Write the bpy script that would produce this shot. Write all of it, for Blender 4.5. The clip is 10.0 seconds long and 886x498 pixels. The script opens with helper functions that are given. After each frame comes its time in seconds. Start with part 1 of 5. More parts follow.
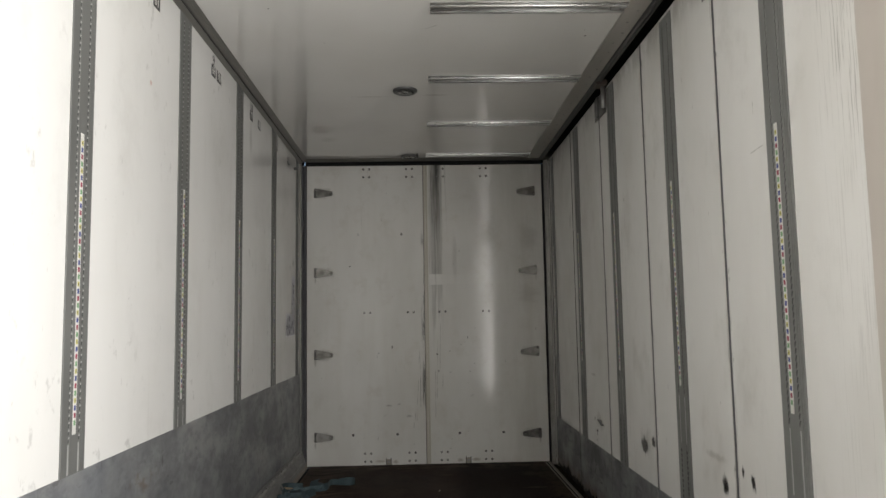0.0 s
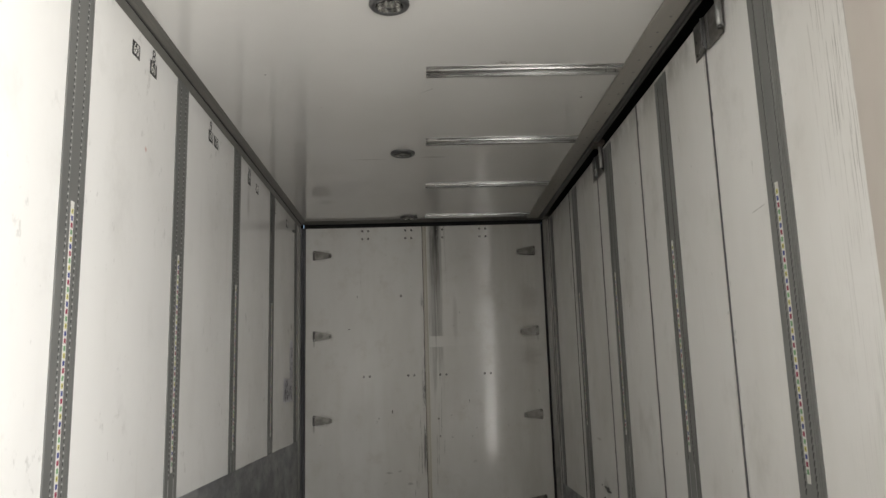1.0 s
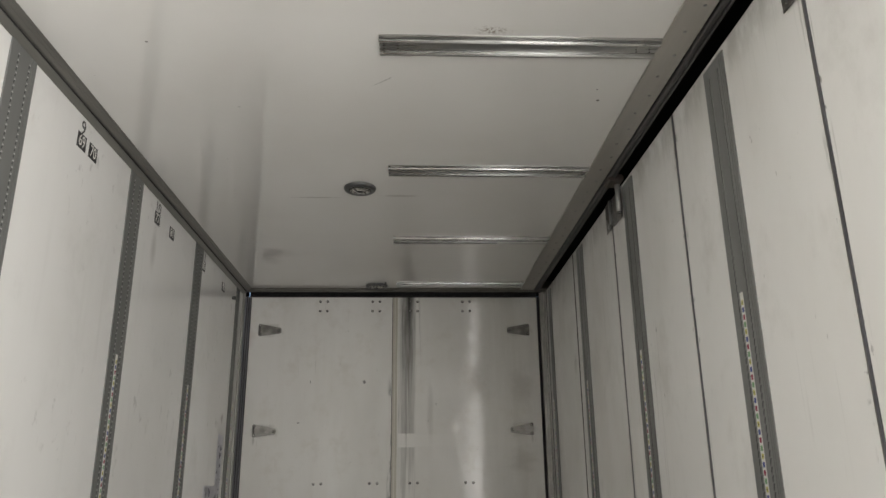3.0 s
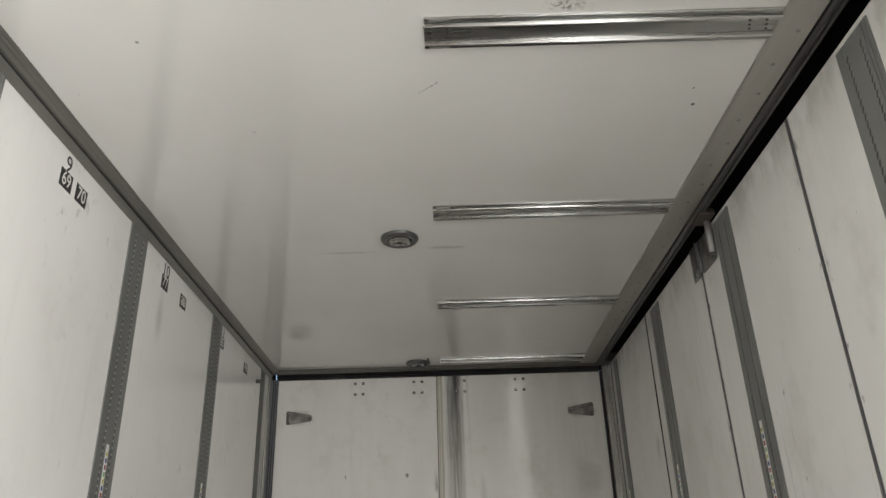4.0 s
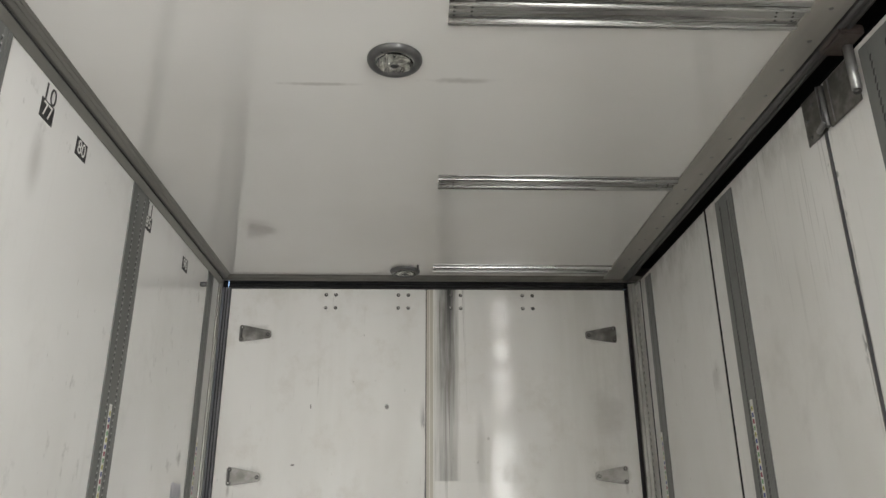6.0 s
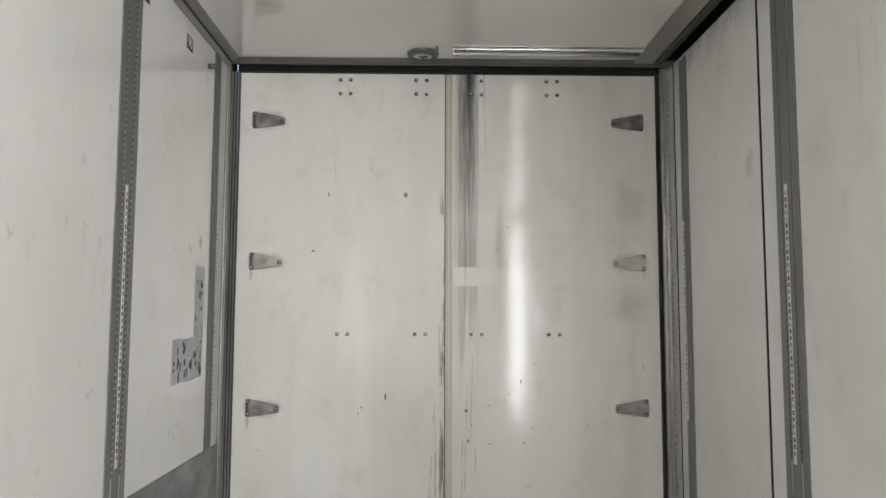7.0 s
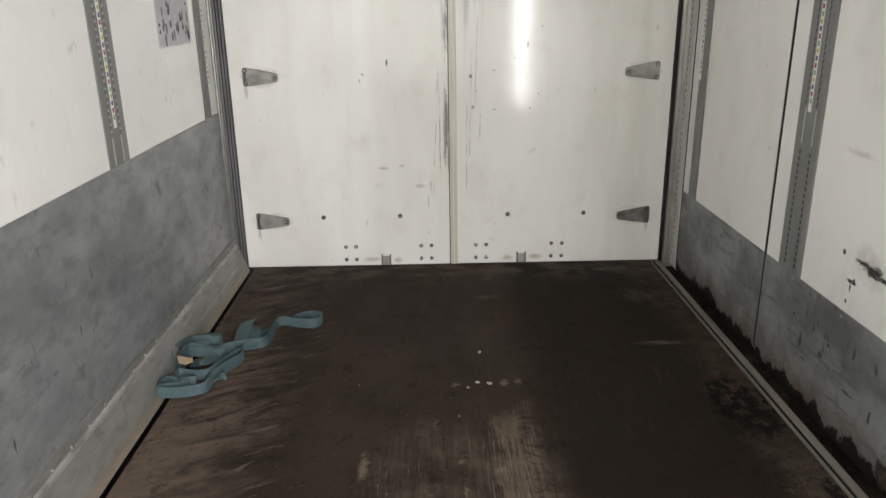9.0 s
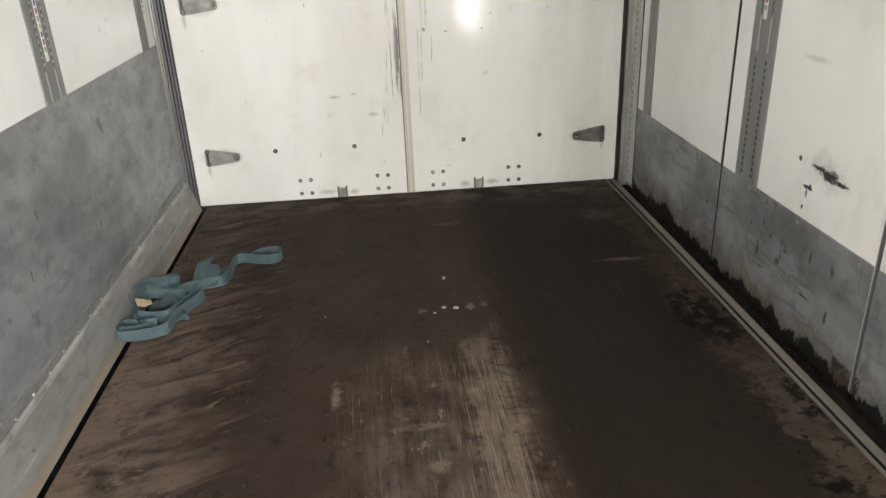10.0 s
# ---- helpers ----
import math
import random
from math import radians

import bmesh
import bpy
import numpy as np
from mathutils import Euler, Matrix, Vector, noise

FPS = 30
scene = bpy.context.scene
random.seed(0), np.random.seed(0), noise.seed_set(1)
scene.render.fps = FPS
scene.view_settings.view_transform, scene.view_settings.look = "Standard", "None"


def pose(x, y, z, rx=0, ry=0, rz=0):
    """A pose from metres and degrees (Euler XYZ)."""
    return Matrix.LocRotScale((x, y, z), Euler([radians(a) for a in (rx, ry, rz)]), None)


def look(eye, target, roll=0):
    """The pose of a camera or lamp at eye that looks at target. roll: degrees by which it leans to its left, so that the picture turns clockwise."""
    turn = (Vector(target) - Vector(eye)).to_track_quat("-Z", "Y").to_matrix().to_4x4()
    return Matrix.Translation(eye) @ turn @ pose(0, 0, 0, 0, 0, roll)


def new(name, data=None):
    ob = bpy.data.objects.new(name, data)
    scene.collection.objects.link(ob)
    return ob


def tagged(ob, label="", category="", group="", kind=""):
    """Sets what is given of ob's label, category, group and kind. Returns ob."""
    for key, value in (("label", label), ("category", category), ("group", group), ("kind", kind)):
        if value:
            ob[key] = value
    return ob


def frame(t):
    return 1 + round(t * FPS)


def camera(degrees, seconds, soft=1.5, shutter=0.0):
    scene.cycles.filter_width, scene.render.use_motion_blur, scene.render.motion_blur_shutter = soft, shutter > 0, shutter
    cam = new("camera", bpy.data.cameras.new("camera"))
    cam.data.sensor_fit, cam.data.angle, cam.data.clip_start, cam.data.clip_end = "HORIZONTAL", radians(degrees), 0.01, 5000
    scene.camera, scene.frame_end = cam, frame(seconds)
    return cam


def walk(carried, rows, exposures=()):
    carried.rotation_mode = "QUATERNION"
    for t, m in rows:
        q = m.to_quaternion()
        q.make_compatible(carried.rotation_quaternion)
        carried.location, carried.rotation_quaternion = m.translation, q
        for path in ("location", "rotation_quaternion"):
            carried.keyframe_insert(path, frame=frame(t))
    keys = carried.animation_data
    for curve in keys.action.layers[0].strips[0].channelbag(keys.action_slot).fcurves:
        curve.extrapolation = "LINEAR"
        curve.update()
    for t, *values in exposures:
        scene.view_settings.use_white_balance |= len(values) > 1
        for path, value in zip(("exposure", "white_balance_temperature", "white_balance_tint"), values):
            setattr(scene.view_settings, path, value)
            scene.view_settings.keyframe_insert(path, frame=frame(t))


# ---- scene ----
cam = camera(61.8, 10.0)
PATH = [
    (0, (-0.002, 0.199, 1.222), (0.06, 2.189, 1.413), -1.0),
    (0.5, (-0.001, 0.198, 1.234), (0.053, 2.174, 1.537), -1.4),
    (1, (0.014, 0.254, 1.247), (0.075, 2.223, 1.596), -1.7),
    (1.5, (0.057, 0.466, 1.244), (0.155, 2.429, 1.613), -1.0),
    (2, (0.117, 0.782, 1.284), (0.282, 2.732, 1.699), -0.5),
    (2.2, (0.161, 0.899, 1.281), (0.338, 2.842, 1.72), -0.5),
    (3.3, (0.163, 1.551, 1.336), (0.21, 3.437, 1.999), -0.8),
    (3.5, (0.127, 1.66, 1.353), (0.159, 3.532, 2.057), -1.1),
    (4, (0.086, 1.954, 1.356), (0.091, 3.775, 2.184), -1.8),
    (4.5, (0.052, 2.244, 1.404), (0.056, 3.974, 2.407), -0.7),
    (5, (-0.02, 2.506, 1.438), (0.026, 4.172, 2.542), -0.5),
    (5.5, (-0.026, 2.727, 1.428), (0.055, 4.472, 2.401), -0.5),
    (6, (-0.01, 2.911, 1.439), (0.055, 4.787, 2.13), -0.3),
    (6.2, (-0.011, 2.965, 1.434), (0.039, 4.879, 2.013), 0.0),
    (7.3, (-0.048, 3.045, 1.386), (-0.014, 5.045, 1.421), 0.2),
    (7.5, (-0.046, 3.059, 1.38), (-0.01, 5.058, 1.328), 0.2),
    (8, (-0.042, 3.088, 1.343), (-0.008, 5.072, 1.099), -0.0),
    (8.5, (-0.046, 3.108, 1.307), (-0.022, 5.055, 0.85), -0.3),
    (9, (-0.048, 3.123, 1.265), (-0.026, 5.019, 0.629), -0.9),
    (9.5, (-0.053, 3.141, 1.24), (-0.01, 4.994, 0.489), -1.5),
    (10, (-0.08, 3.144, 1.23), (0.062, 4.969, 0.424), -2.4),
]
EXPOSURES = [(0, -0.1, 6550, 10), (0.5, -0.22, 6580, 10), (1, -0.21, 6600, 10), (1.5, -0.16, 6600, 10), (2, -0.03, 6620, 10), (3.5, 0.44, 6550, 10),
             (4.5, 0.72, 6500, 9), (5.5, 1.01, 6450, 9), (6, 1.14, 6430, 9.2), (7.5, 1.29, 6370, 9.5), (8.5, 1.52, 6370, 9.5), (9, 1.68, 6400, 9.5), (10, 2.0, 6500, 10)]
walk(cam, [(t, look(eye, target, roll)) for t, eye, target, roll in PATH], EXPOSURES)

# ---- world and light: daylight comes in through the open side doorway behind the camera ----
world = bpy.data.worlds.new("sky")
scene.world = world
world.use_nodes = True
wn = world.node_tree
sky = wn.nodes.new("ShaderNodeTexSky")
sky.sky_type, sky.sun_disc = "NISHITA", False
sky.sun_elevation, sky.sun_rotation = radians(48), radians(250)
background = next(n for n in wn.nodes if n.type == "BACKGROUND")
background.inputs["Strength"].default_value = 0.15
wn.links.new(sky.outputs[0], background.inputs["Color"])

sun = new("sun", bpy.data.lights.new("sun", "SUN"))
sun.data.energy, sun.data.angle, sun.data.color = 2.0, radians(3), (1.0, 0.95, 0.88)
sun.matrix_world = look((-6, -2.2, 7), (0, 0, 0))

doorway_light = new("doorway_light", bpy.data.lights.new("doorway_light", "AREA"))
doorway_light.data.shape, doorway_light.data.size, doorway_light.data.size_y = "RECTANGLE", 2.3, 2.72
doorway_light.data.energy, doorway_light.data.color = 210, (1.0, 0.985, 0.955)
doorway_light.matrix_world = look((1.2, 0.05, 1.25), (0, 0.05, 1.25))

# ---- materials ----


class Tree:
    """A small wrapper that builds a node material."""

    def __init__(self, name, rough=0.5, metal=0.0, coat=0.0):
        self.mat = bpy.data.materials.new(name)
        self.mat.use_nodes = True
        self.t = self.mat.node_tree
        self.b = next(n for n in self.t.nodes if n.type == "BSDF_PRINCIPLED")
        self.b.inputs["Roughness"].default_value = rough
        self.b.inputs["Metallic"].default_value = metal
        self.b.inputs["Coat Weight"].default_value = coat
        self.b.inputs["Coat Roughness"].default_value = 0.12
        self.pos = self.t.nodes.new("ShaderNodeNewGeometry").outputs["Position"]

    def put(self, socket, value):
        if isinstance(value, bpy.types.NodeSocket):
            self.t.links.new(value, socket)
        else:
            socket.default_value = value

    def math(self, op, a, b=0.0, clamp=False):
        n = self.t.nodes.new("ShaderNodeMath")
        n.operation, n.use_clamp = op, clamp
        self.put(n.inputs[0], a)
        self.put(n.inputs[1], b)
        return n.outputs[0]

    def vec(self, op, a, b):
        n = self.t.nodes.new("ShaderNodeVectorMath")
        n.operation = op
        self.put(n.inputs[0], a)
        self.put(n.inputs[1], b)
        return n.outputs["Value"] if op == "LENGTH" else n.outputs[0]

    def axis(self, k):
        n = self.t.nodes.new("ShaderNodeSeparateXYZ")
        self.t.links.new(self.pos, n.inputs[0])
        return n.outputs[k]

    def noise(self, scale=1.0, stretch=(1, 1, 1), detail=4.0, rough=0.55, warp=0.0, shift=(0, 0, 0)):
        v = self.vec("MULTIPLY", self.vec("ADD", self.pos, shift), stretch)
        n = self.t.nodes.new("ShaderNodeTexNoise")
        self.t.links.new(v, n.inputs["Vector"])
        n.inputs["Scale"].default_value, n.inputs["Detail"].default_value = scale, detail
        n.inputs["Roughness"].default_value, n.inputs["Distortion"].default_value = rough, warp
        return n.outputs[0]

    def ramp(self, v, lo, hi, out0=0.0, out1=1.0):
        n = self.t.nodes.new("ShaderNodeMapRange")
        n.interpolation_type = "SMOOTHSTEP"
        self.put(n.inputs[0], v)
        for k, x in enumerate((lo, hi, out0, out1)):
            n.inputs[k + 1].default_value = x
        return n.outputs[0]

    def mix(self, f, a, b):
        n = self.t.nodes.new("ShaderNodeMix")
        n.data_type = "RGBA"
        self.put(n.inputs[0], f)
        for k, c in ((6, a), (7, b)):
            self.put(n.inputs[k], (*c, 1) if isinstance(c, tuple) and len(c) == 3 else c)
        return n.outputs[2]

    def spot(self, centre, radius, soft=0.5, ragged=0.5, grain=14.0, stretch=(1, 1, 1)):
        """A stain with an uneven outline round centre."""
        d = self.vec("LENGTH", self.vec("DIVIDE", self.vec("SUBTRACT", self.pos, centre), radius), (0, 0, 0))
        n = self.noise(grain, stretch, 4, 0.65)
        d = self.math("ADD", d, self.math("MULTIPLY", self.math("SUBTRACT", n, 0.5), ragged * 4))
        return self.ramp(d, 1.0, max(0.02, 1.0 - soft))

    def both(self, *masks):
        m = masks[0]
        for k in masks[1:]:
            m = self.math("MULTIPLY", m, k, True)
        return m

    def most(self, *masks):
        m = masks[0]
        for k in masks[1:]:
            m = self.math("MAXIMUM", m, k)
        return m

    def done(self, colour, rough=None, bump=None, strength=0.1, distance=0.002):
        self.put(self.b.inputs["Base Color"], (*colour, 1) if isinstance(colour, tuple) and len(colour) == 3 else colour)
        if rough is not None:
            self.put(self.b.inputs["Roughness"], rough)
        if bump is not None:
            n = self.t.nodes.new("ShaderNodeBump")
            n.inputs["Strength"].default_value, n.inputs["Distance"].default_value = strength, distance
            self.t.links.new(bump, n.inputs["Height"])
            self.t.links.new(n.outputs[0], self.b.inputs["Normal"])
        return self.mat


def plain(name, a, b, rough=0.5, metal=0.0, scale=20.0, stretch=(1, 1, 1), strength=0.08, spec=0.5):
    """Two tones mixed by noise at two scales, with a fine relief."""
    g = Tree(name, rough, metal)
    g.b.inputs["Specular IOR Level"].default_value = spec
    fine, wide = g.noise(scale, stretch), g.noise(scale * 0.13, stretch, 3)
    m = g.ramp(g.math("ADD", g.math("MULTIPLY", fine, 0.5), g.math("MULTIPLY", wide, 0.5)), 0.35, 0.65)
    return g.done(g.mix(m, a, b), g.ramp(fine, 0.25, 0.75, max(0.02, rough - 0.08), rough + 0.1), fine, strength)


WHITE, DIRTY = (0.83, 0.825, 0.805), (0.77, 0.762, 0.735)


def white_wall():
    g = Tree("white_panel_left", 0.3)
    wide = g.noise(1.3, (1, 1, 0.6))
    c = g.mix(g.ramp(wide, 0.42, 0.72), WHITE, DIRTY)
    cloud = g.both(g.ramp(g.noise(3.6, (1, 1, 0.8), 6, 0.68), 0.52, 0.78), 0.32)
    c = g.mix(cloud, c, (0.6, 0.59, 0.56))
    streak = g.both(g.ramp(g.noise(16, (1, 1, 0.05), 3), 0.55, 0.75), g.ramp(g.noise(1.7), 0.4, 0.75), 0.16)
    c = g.mix(streak, c, (0.4, 0.38, 0.34))
    scuff = g.both(g.ramp(g.noise(17, (1, 1, 0.7), 5, 0.65), 0.6, 0.7), g.ramp(g.noise(2.2, shift=(0, 5, 1)), 0.45, 0.6), 0.4)
    c = g.mix(scuff, c, (0.4, 0.39, 0.37))
    tick = g.both(g.ramp(g.noise(50, (1, 1, 0.4), 3), 0.69, 0.74), g.ramp(g.noise(2.6), 0.46, 0.6), 0.25)
    c = g.mix(tick, c, (0.25, 0.235, 0.215))
    drip = g.both(g.spot((-1.037, 4.72, 2.352), (0.1, 0.05, 0.14), 0.9, 0.12, 20, (1, 1, 0.1)), 0.3)
    rub = g.both(g.spot((-1.037, 6.25, 1.704), (0.1, 0.04, 0.05), 0.8, 0.4, 16), 0.6)
    glue = g.both(g.spot((-1.037, 1.985, 1.033), (0.2, 0.1, 0.08), 0.9, 0.2, 6), 0.4)
    c = g.mix(g.most(drip, rub), c, (0.25, 0.23, 0.2))
    c = g.mix(glue, c, (0.6, 0.5, 0.36))
    red = g.spot((-1.037, 3.031, 2.158), (0.1, 0.012, 0.014), 0.8, 0.4, 70)
    c = g.mix(g.both(red, 0.7), c, (0.55, 0.25, 0.18))
    return g.done(c, g.ramp(g.noise(4, detail=5), 0.3, 0.75, 0.11, 0.22), g.noise(2.4, (1, 1, 0.7), 2), 0.05, 0.004)


def white_door():
    """Side doors: streaked near the top edge and the seams, with rubber scuffs above the kick plates."""
    g = Tree("white_panel_side_door", 0.34)
    z = g.axis(2)
    wide = g.noise(1.5, (1, 1, 0.5))
    c = g.mix(g.ramp(wide, 0.42, 0.7), (0.83, 0.82, 0.795), (0.75, 0.735, 0.7))
    cloud = g.both(g.ramp(g.noise(4.0, (1, 1, 0.7), 6, 0.68), 0.52, 0.78), 0.4)
    c = g.mix(cloud, c, (0.56, 0.54, 0.5))
    thin = g.ramp(g.noise(110, (1, 1, 0.018), 3, 0.6), 0.585, 0.65)
    gate = g.most(g.both(g.ramp(g.noise(3.0, (1, 1, 0.25)), 0.54, 0.7), 0.6), g.both(g.ramp(z, 2.2, 2.57), 0.18))
    c = g.mix(g.both(thin, gate, 0.6), c, (0.2, 0.185, 0.165))
    edge = g.both(g.ramp(g.axis(1), 2.3, 2.05), g.ramp(g.noise(150, (1, 1, 0.02), 5, 0.65), 0.54, 0.6), g.ramp(g.noise(14, (1, 1, 0.25), 5, 0.65), 0.4, 0.56), g.ramp(z, 1.4, 2.2, 0.22, 1.0), 0.75)
    c = g.mix(edge, c, (0.2, 0.18, 0.16))
    sooty = g.both(g.ramp(z, 2.42, 2.58), g.ramp(g.noise(9, (1, 1, 0.5), 5, 0.65), 0.38, 0.65), 0.5)
    c = g.mix(sooty, c, (0.4, 0.385, 0.35))
    y = g.axis(1)
    joint = g.most(*[g.ramp(g.math("ABSOLUTE", g.math("SUBTRACT", y, s)), 0.035, 0.004) for s in (2.91, 3.83, 4.717)])
    frayed = g.both(joint, g.ramp(g.noise(100, (1, 1, 0.03), 4, 0.65), 0.5, 0.62), g.ramp(g.noise(7, (1, 1, 0.5), 4), 0.38, 0.56), 0.7)
    c = g.mix(frayed, c, (0.17, 0.15, 0.125))
    nick = g.both(joint, g.ramp(g.noise(40, (1, 1, 0.5), 3), 0.64, 0.68), 0.8)
    c = g.mix(nick, c, (0.08, 0.075, 0.07))
    tick = g.both(g.ramp(g.noise(50, (1, 1, 0.4), 2), 0.73, 0.77), g.ramp(g.noise(2.2), 0.5, 0.6), 0.5)
    c = g.mix(tick, c, (0.2, 0.185, 0.165))

    def scratch(y0, z0, y1, z1, w=0.0025):
        # distance from the line through both ends, kept to the stretch between them
        ln = math.hypot(y1 - y0, z1 - z0)
        uy, uz = (y1 - y0) / ln, (z1 - z0) / ln
        dy, dz = g.math("SUBTRACT", y, y0), g.math("SUBTRACT", z, z0)
        along = g.math("ADD", g.math("MULTIPLY", dy, uy), g.math("MULTIPLY", dz, uz))
        off = g.math("ABSOLUTE", g.math("SUBTRACT", g.math("MULTIPLY", dy, uz), g.math("MULTIPLY", dz, uy)))
        return g.both(g.ramp(off, w, w * 0.3), g.ramp(along, 0, 0.02), g.ramp(along, ln, ln - 0.02))

    cuts = g.both(g.most(scratch(2.664, 1.770, 2.557, 1.779), scratch(2.621, 1.95, 2.623, 1.892)), g.ramp(g.noise(40), 0.35, 0.55, 0.2, 1.0), 0.65)
    c = g.mix(cuts, c, (0.25, 0.235, 0.21))
    s = 0.2
    blots = g.most(
        g.spot((1.13, 5.030, 0.559), (s, 0.05, 0.010), 0.7, 0.45, 60, (1, 0.5, 1)),
        g.spot((1.13, 4.975, 0.553), (s, 0.06, 0.022), 0.6, 0.5, 60, (1, 0.5, 1)),
        g.spot((1.13, 4.925, 0.547), (s, 0.05, 0.011), 0.7, 0.5, 60, (1, 0.5, 1)),
        g.spot((1.13, 5.065, 0.490), (s, 0.03, 0.008), 0.6, 0.45, 60, (1, 0.6, 1)),
        g.spot((1.13, 5.070, 0.475), (s, 0.007, 0.018), 0.6, 0.4, 60),
        g.spot((1.13, 5.055, 0.495), (s, 0.008, 0.012), 0.6, 0.3, 60),
        g.spot((1.13, 5.080, 0.427), (s, 0.006, 0.01), 0.6, 0.4, 60),
        g.spot((1.13, 5.125, 0.562), (s, 0.01, 0.012), 0.6, 0.4, 60),
        g.spot((1.13, 4.035, 0.565), (s, 0.055, 0.05), 0.5, 0.5, 30, (1, 1, 0.5)),
        g.spot((1.13, 3.885, 0.605), (s, 0.04, 0.03), 0.6, 0.5, 30),
        g.spot((1.13, 3.017, 0.588), (s, 0.035, 0.045), 0.7, 0.5, 34, (1, 1, 0.4)),
        g.spot((1.13, 2.777, 0.648), (s, 0.022, 0.04), 0.6, 0.5, 34),
        g.spot((1.13, 2.857, 0.668), (s, 0.012, 0.03), 0.6, 0.4, 40))
    haze = g.most(
        g.both(g.spot((1.13, 5.700, 1.957), (s, 0.05, 0.08), 0.9, 0.4, 12), 0.3),
        g.both(g.spot((1.13, 5.120, 0.847), (s, 0.10, 0.013), 0.9, 0.3, 22), 0.35),
        g.both(g.spot((1.13, 4.990, 0.557), (s, 0.14, 0.07), 0.9, 0.5, 16), 0.35),
        g.both(g.spot((1.13, 3.985, 0.590), (s, 0.16, 0.08), 0.9, 0.5, 16), 0.35),
        g.both(g.spot((1.13, 3.097, 0.678), (s, 0.14, 0.02), 0.9, 0.4, 16), 0.35))
    c = g.mix(haze, c, (0.3, 0.28, 0.25))
    torn = g.ramp(g.noise(48, (1, 0.9, 0.5), 5, 0.7), 0.3, 0.42)
    c = g.mix(g.both(blots, torn, 0.95), c, (0.02, 0.019, 0.018))
    return g.done(c, g.ramp(g.noise(5, detail=5), 0.3, 0.75, 0.18, 0.265))


def white_rear():
    """Rear doors: glossy skin with scuffs along the meeting edge and the grey residue of a strip."""
    g = Tree("white_panel_rear_door", 0.2)
    g.b.inputs["Specular IOR Level"].default_value = 0.35
    x, z = g.axis(0), g.axis(2)
    wide = g.noise(1.8, (1, 1, 0.35))
    c = g.mix(g.ramp(wide, 0.4, 0.7), (0.80, 0.79, 0.762), (0.71, 0.695, 0.66))
    stripes = g.both(g.ramp(g.noise(6, (1, 1, 0.08), 4, 0.6), 0.48, 0.75), 0.4)
    c = g.mix(stripes, c, (0.68, 0.66, 0.61))
    cloud = g.both(g.ramp(g.noise(5.5, (1, 1, 0.9), 6, 0.7), 0.5, 0.74), 0.36)
    c = g.mix(cloud, c, (0.585, 0.55, 0.485))
    hair = g.ramp(g.noise(90, (1, 1, 0.02), 4, 0.7), 0.42, 0.62)
    hair_wide = g.ramp(g.noise(16, (1, 1, 0.06), 4, 0.65), 0.3, 0.6)
    inside = g.ramp(g.math("ABSOLUTE", g.math("SUBTRACT", g.math("ADD", x, g.math("MULTIPLY", g.math("SUBTRACT", g.noise(30, (1, 1, 0.03), 4, 0.7), 0.5), 0.07)), 0.143)), 0.068, 0.03)
    upper = g.both(inside, g.ramp(z, 1.618, 1.626))
    lower = g.both(inside, g.ramp(z, 1.532, 1.526), g.ramp(g.math("ADD", z, g.math("MULTIPLY", hair_wide, 0.5)), 1.3, 1.75), 0.8)
    soft = g.ramp(g.noise(10, (1, 1, 0.25), 5, 0.65), 0.3, 0.7, 0.38, 0.72)
    film = g.math("ADD", soft, g.math("ADD", g.math("MULTIPLY", hair, 0.26), g.math("MULTIPLY", hair_wide, 0.2)), True)
    dark = g.both(g.most(upper, lower), film, g.ramp(z, 1.3, 2.5, 0.6, 1.0))
    c = g.mix(dark, c, (0.155, 0.147, 0.133))
    fringe = g.both(g.ramp(x, 0.24, 0.215), g.ramp(x, 0.065, 0.09), g.ramp(z, 1.1, 1.9), g.ramp(g.noise(70, (1, 1, 0.015), 3, 0.6), 0.56, 0.62), 0.7)
    c = g.mix(fringe, c, (0.2, 0.19, 0.17))
    black = g.both(g.spot((0.15, 6.65, 2.64), (0.035, 0.3, 0.62), 0.95, 0.12, 60, (1, 1, 0.03)), 0.9)
    c = g.mix(black, c, (0.03, 0.03, 0.03))
    near = g.ramp(g.math("ABSOLUTE", g.math("SUBTRACT", x, 0.022)), 0.03, 0.0)
    seam = g.both(near, g.ramp(g.noise(22, (1.5, 1, 0.14), 5, 0.72), 0.5, 0.6), g.ramp(z, 0.35, 0.6), g.ramp(z, 2.05, 1.85), 0.8)
    c = g.mix(seam, c, (0.06, 0.055, 0.05))
    drip = g.most(*[g.both(g.spot((hx, 6.65, hz), (0.012, 0.3, 0.05), 0.9, 0.35, 30, (1, 1, 0.3)), 0.5) for hx, hz in ((-0.915, 1.585), (-0.915, 0.88), (1.008, 1.585), (1.008, 0.19), (-0.915, 0.185))])
    halo = g.both(g.most(*[g.spot((hx, 6.65, hz), (0.11, 0.3, 0.055), 0.5, 0.25, 24) for hx in (-0.845, 0.94) for hz in (0.243, 0.94, 1.645, 2.347)]), 0.35)
    c = g.mix(g.most(drip, halo), c, (0.22, 0.2, 0.175))
    # long vertical scratches beside the meeting edge, some of them leaning
    sway = g.math("MULTIPLY", g.math("SUBTRACT", g.noise(7, (1, 1, 1), 3), 0.5), 0.012)
    break_up = g.ramp(g.noise(30, (1, 1, 0.3), 4, 0.7), 0.4, 0.6, 0.1, 0.85)

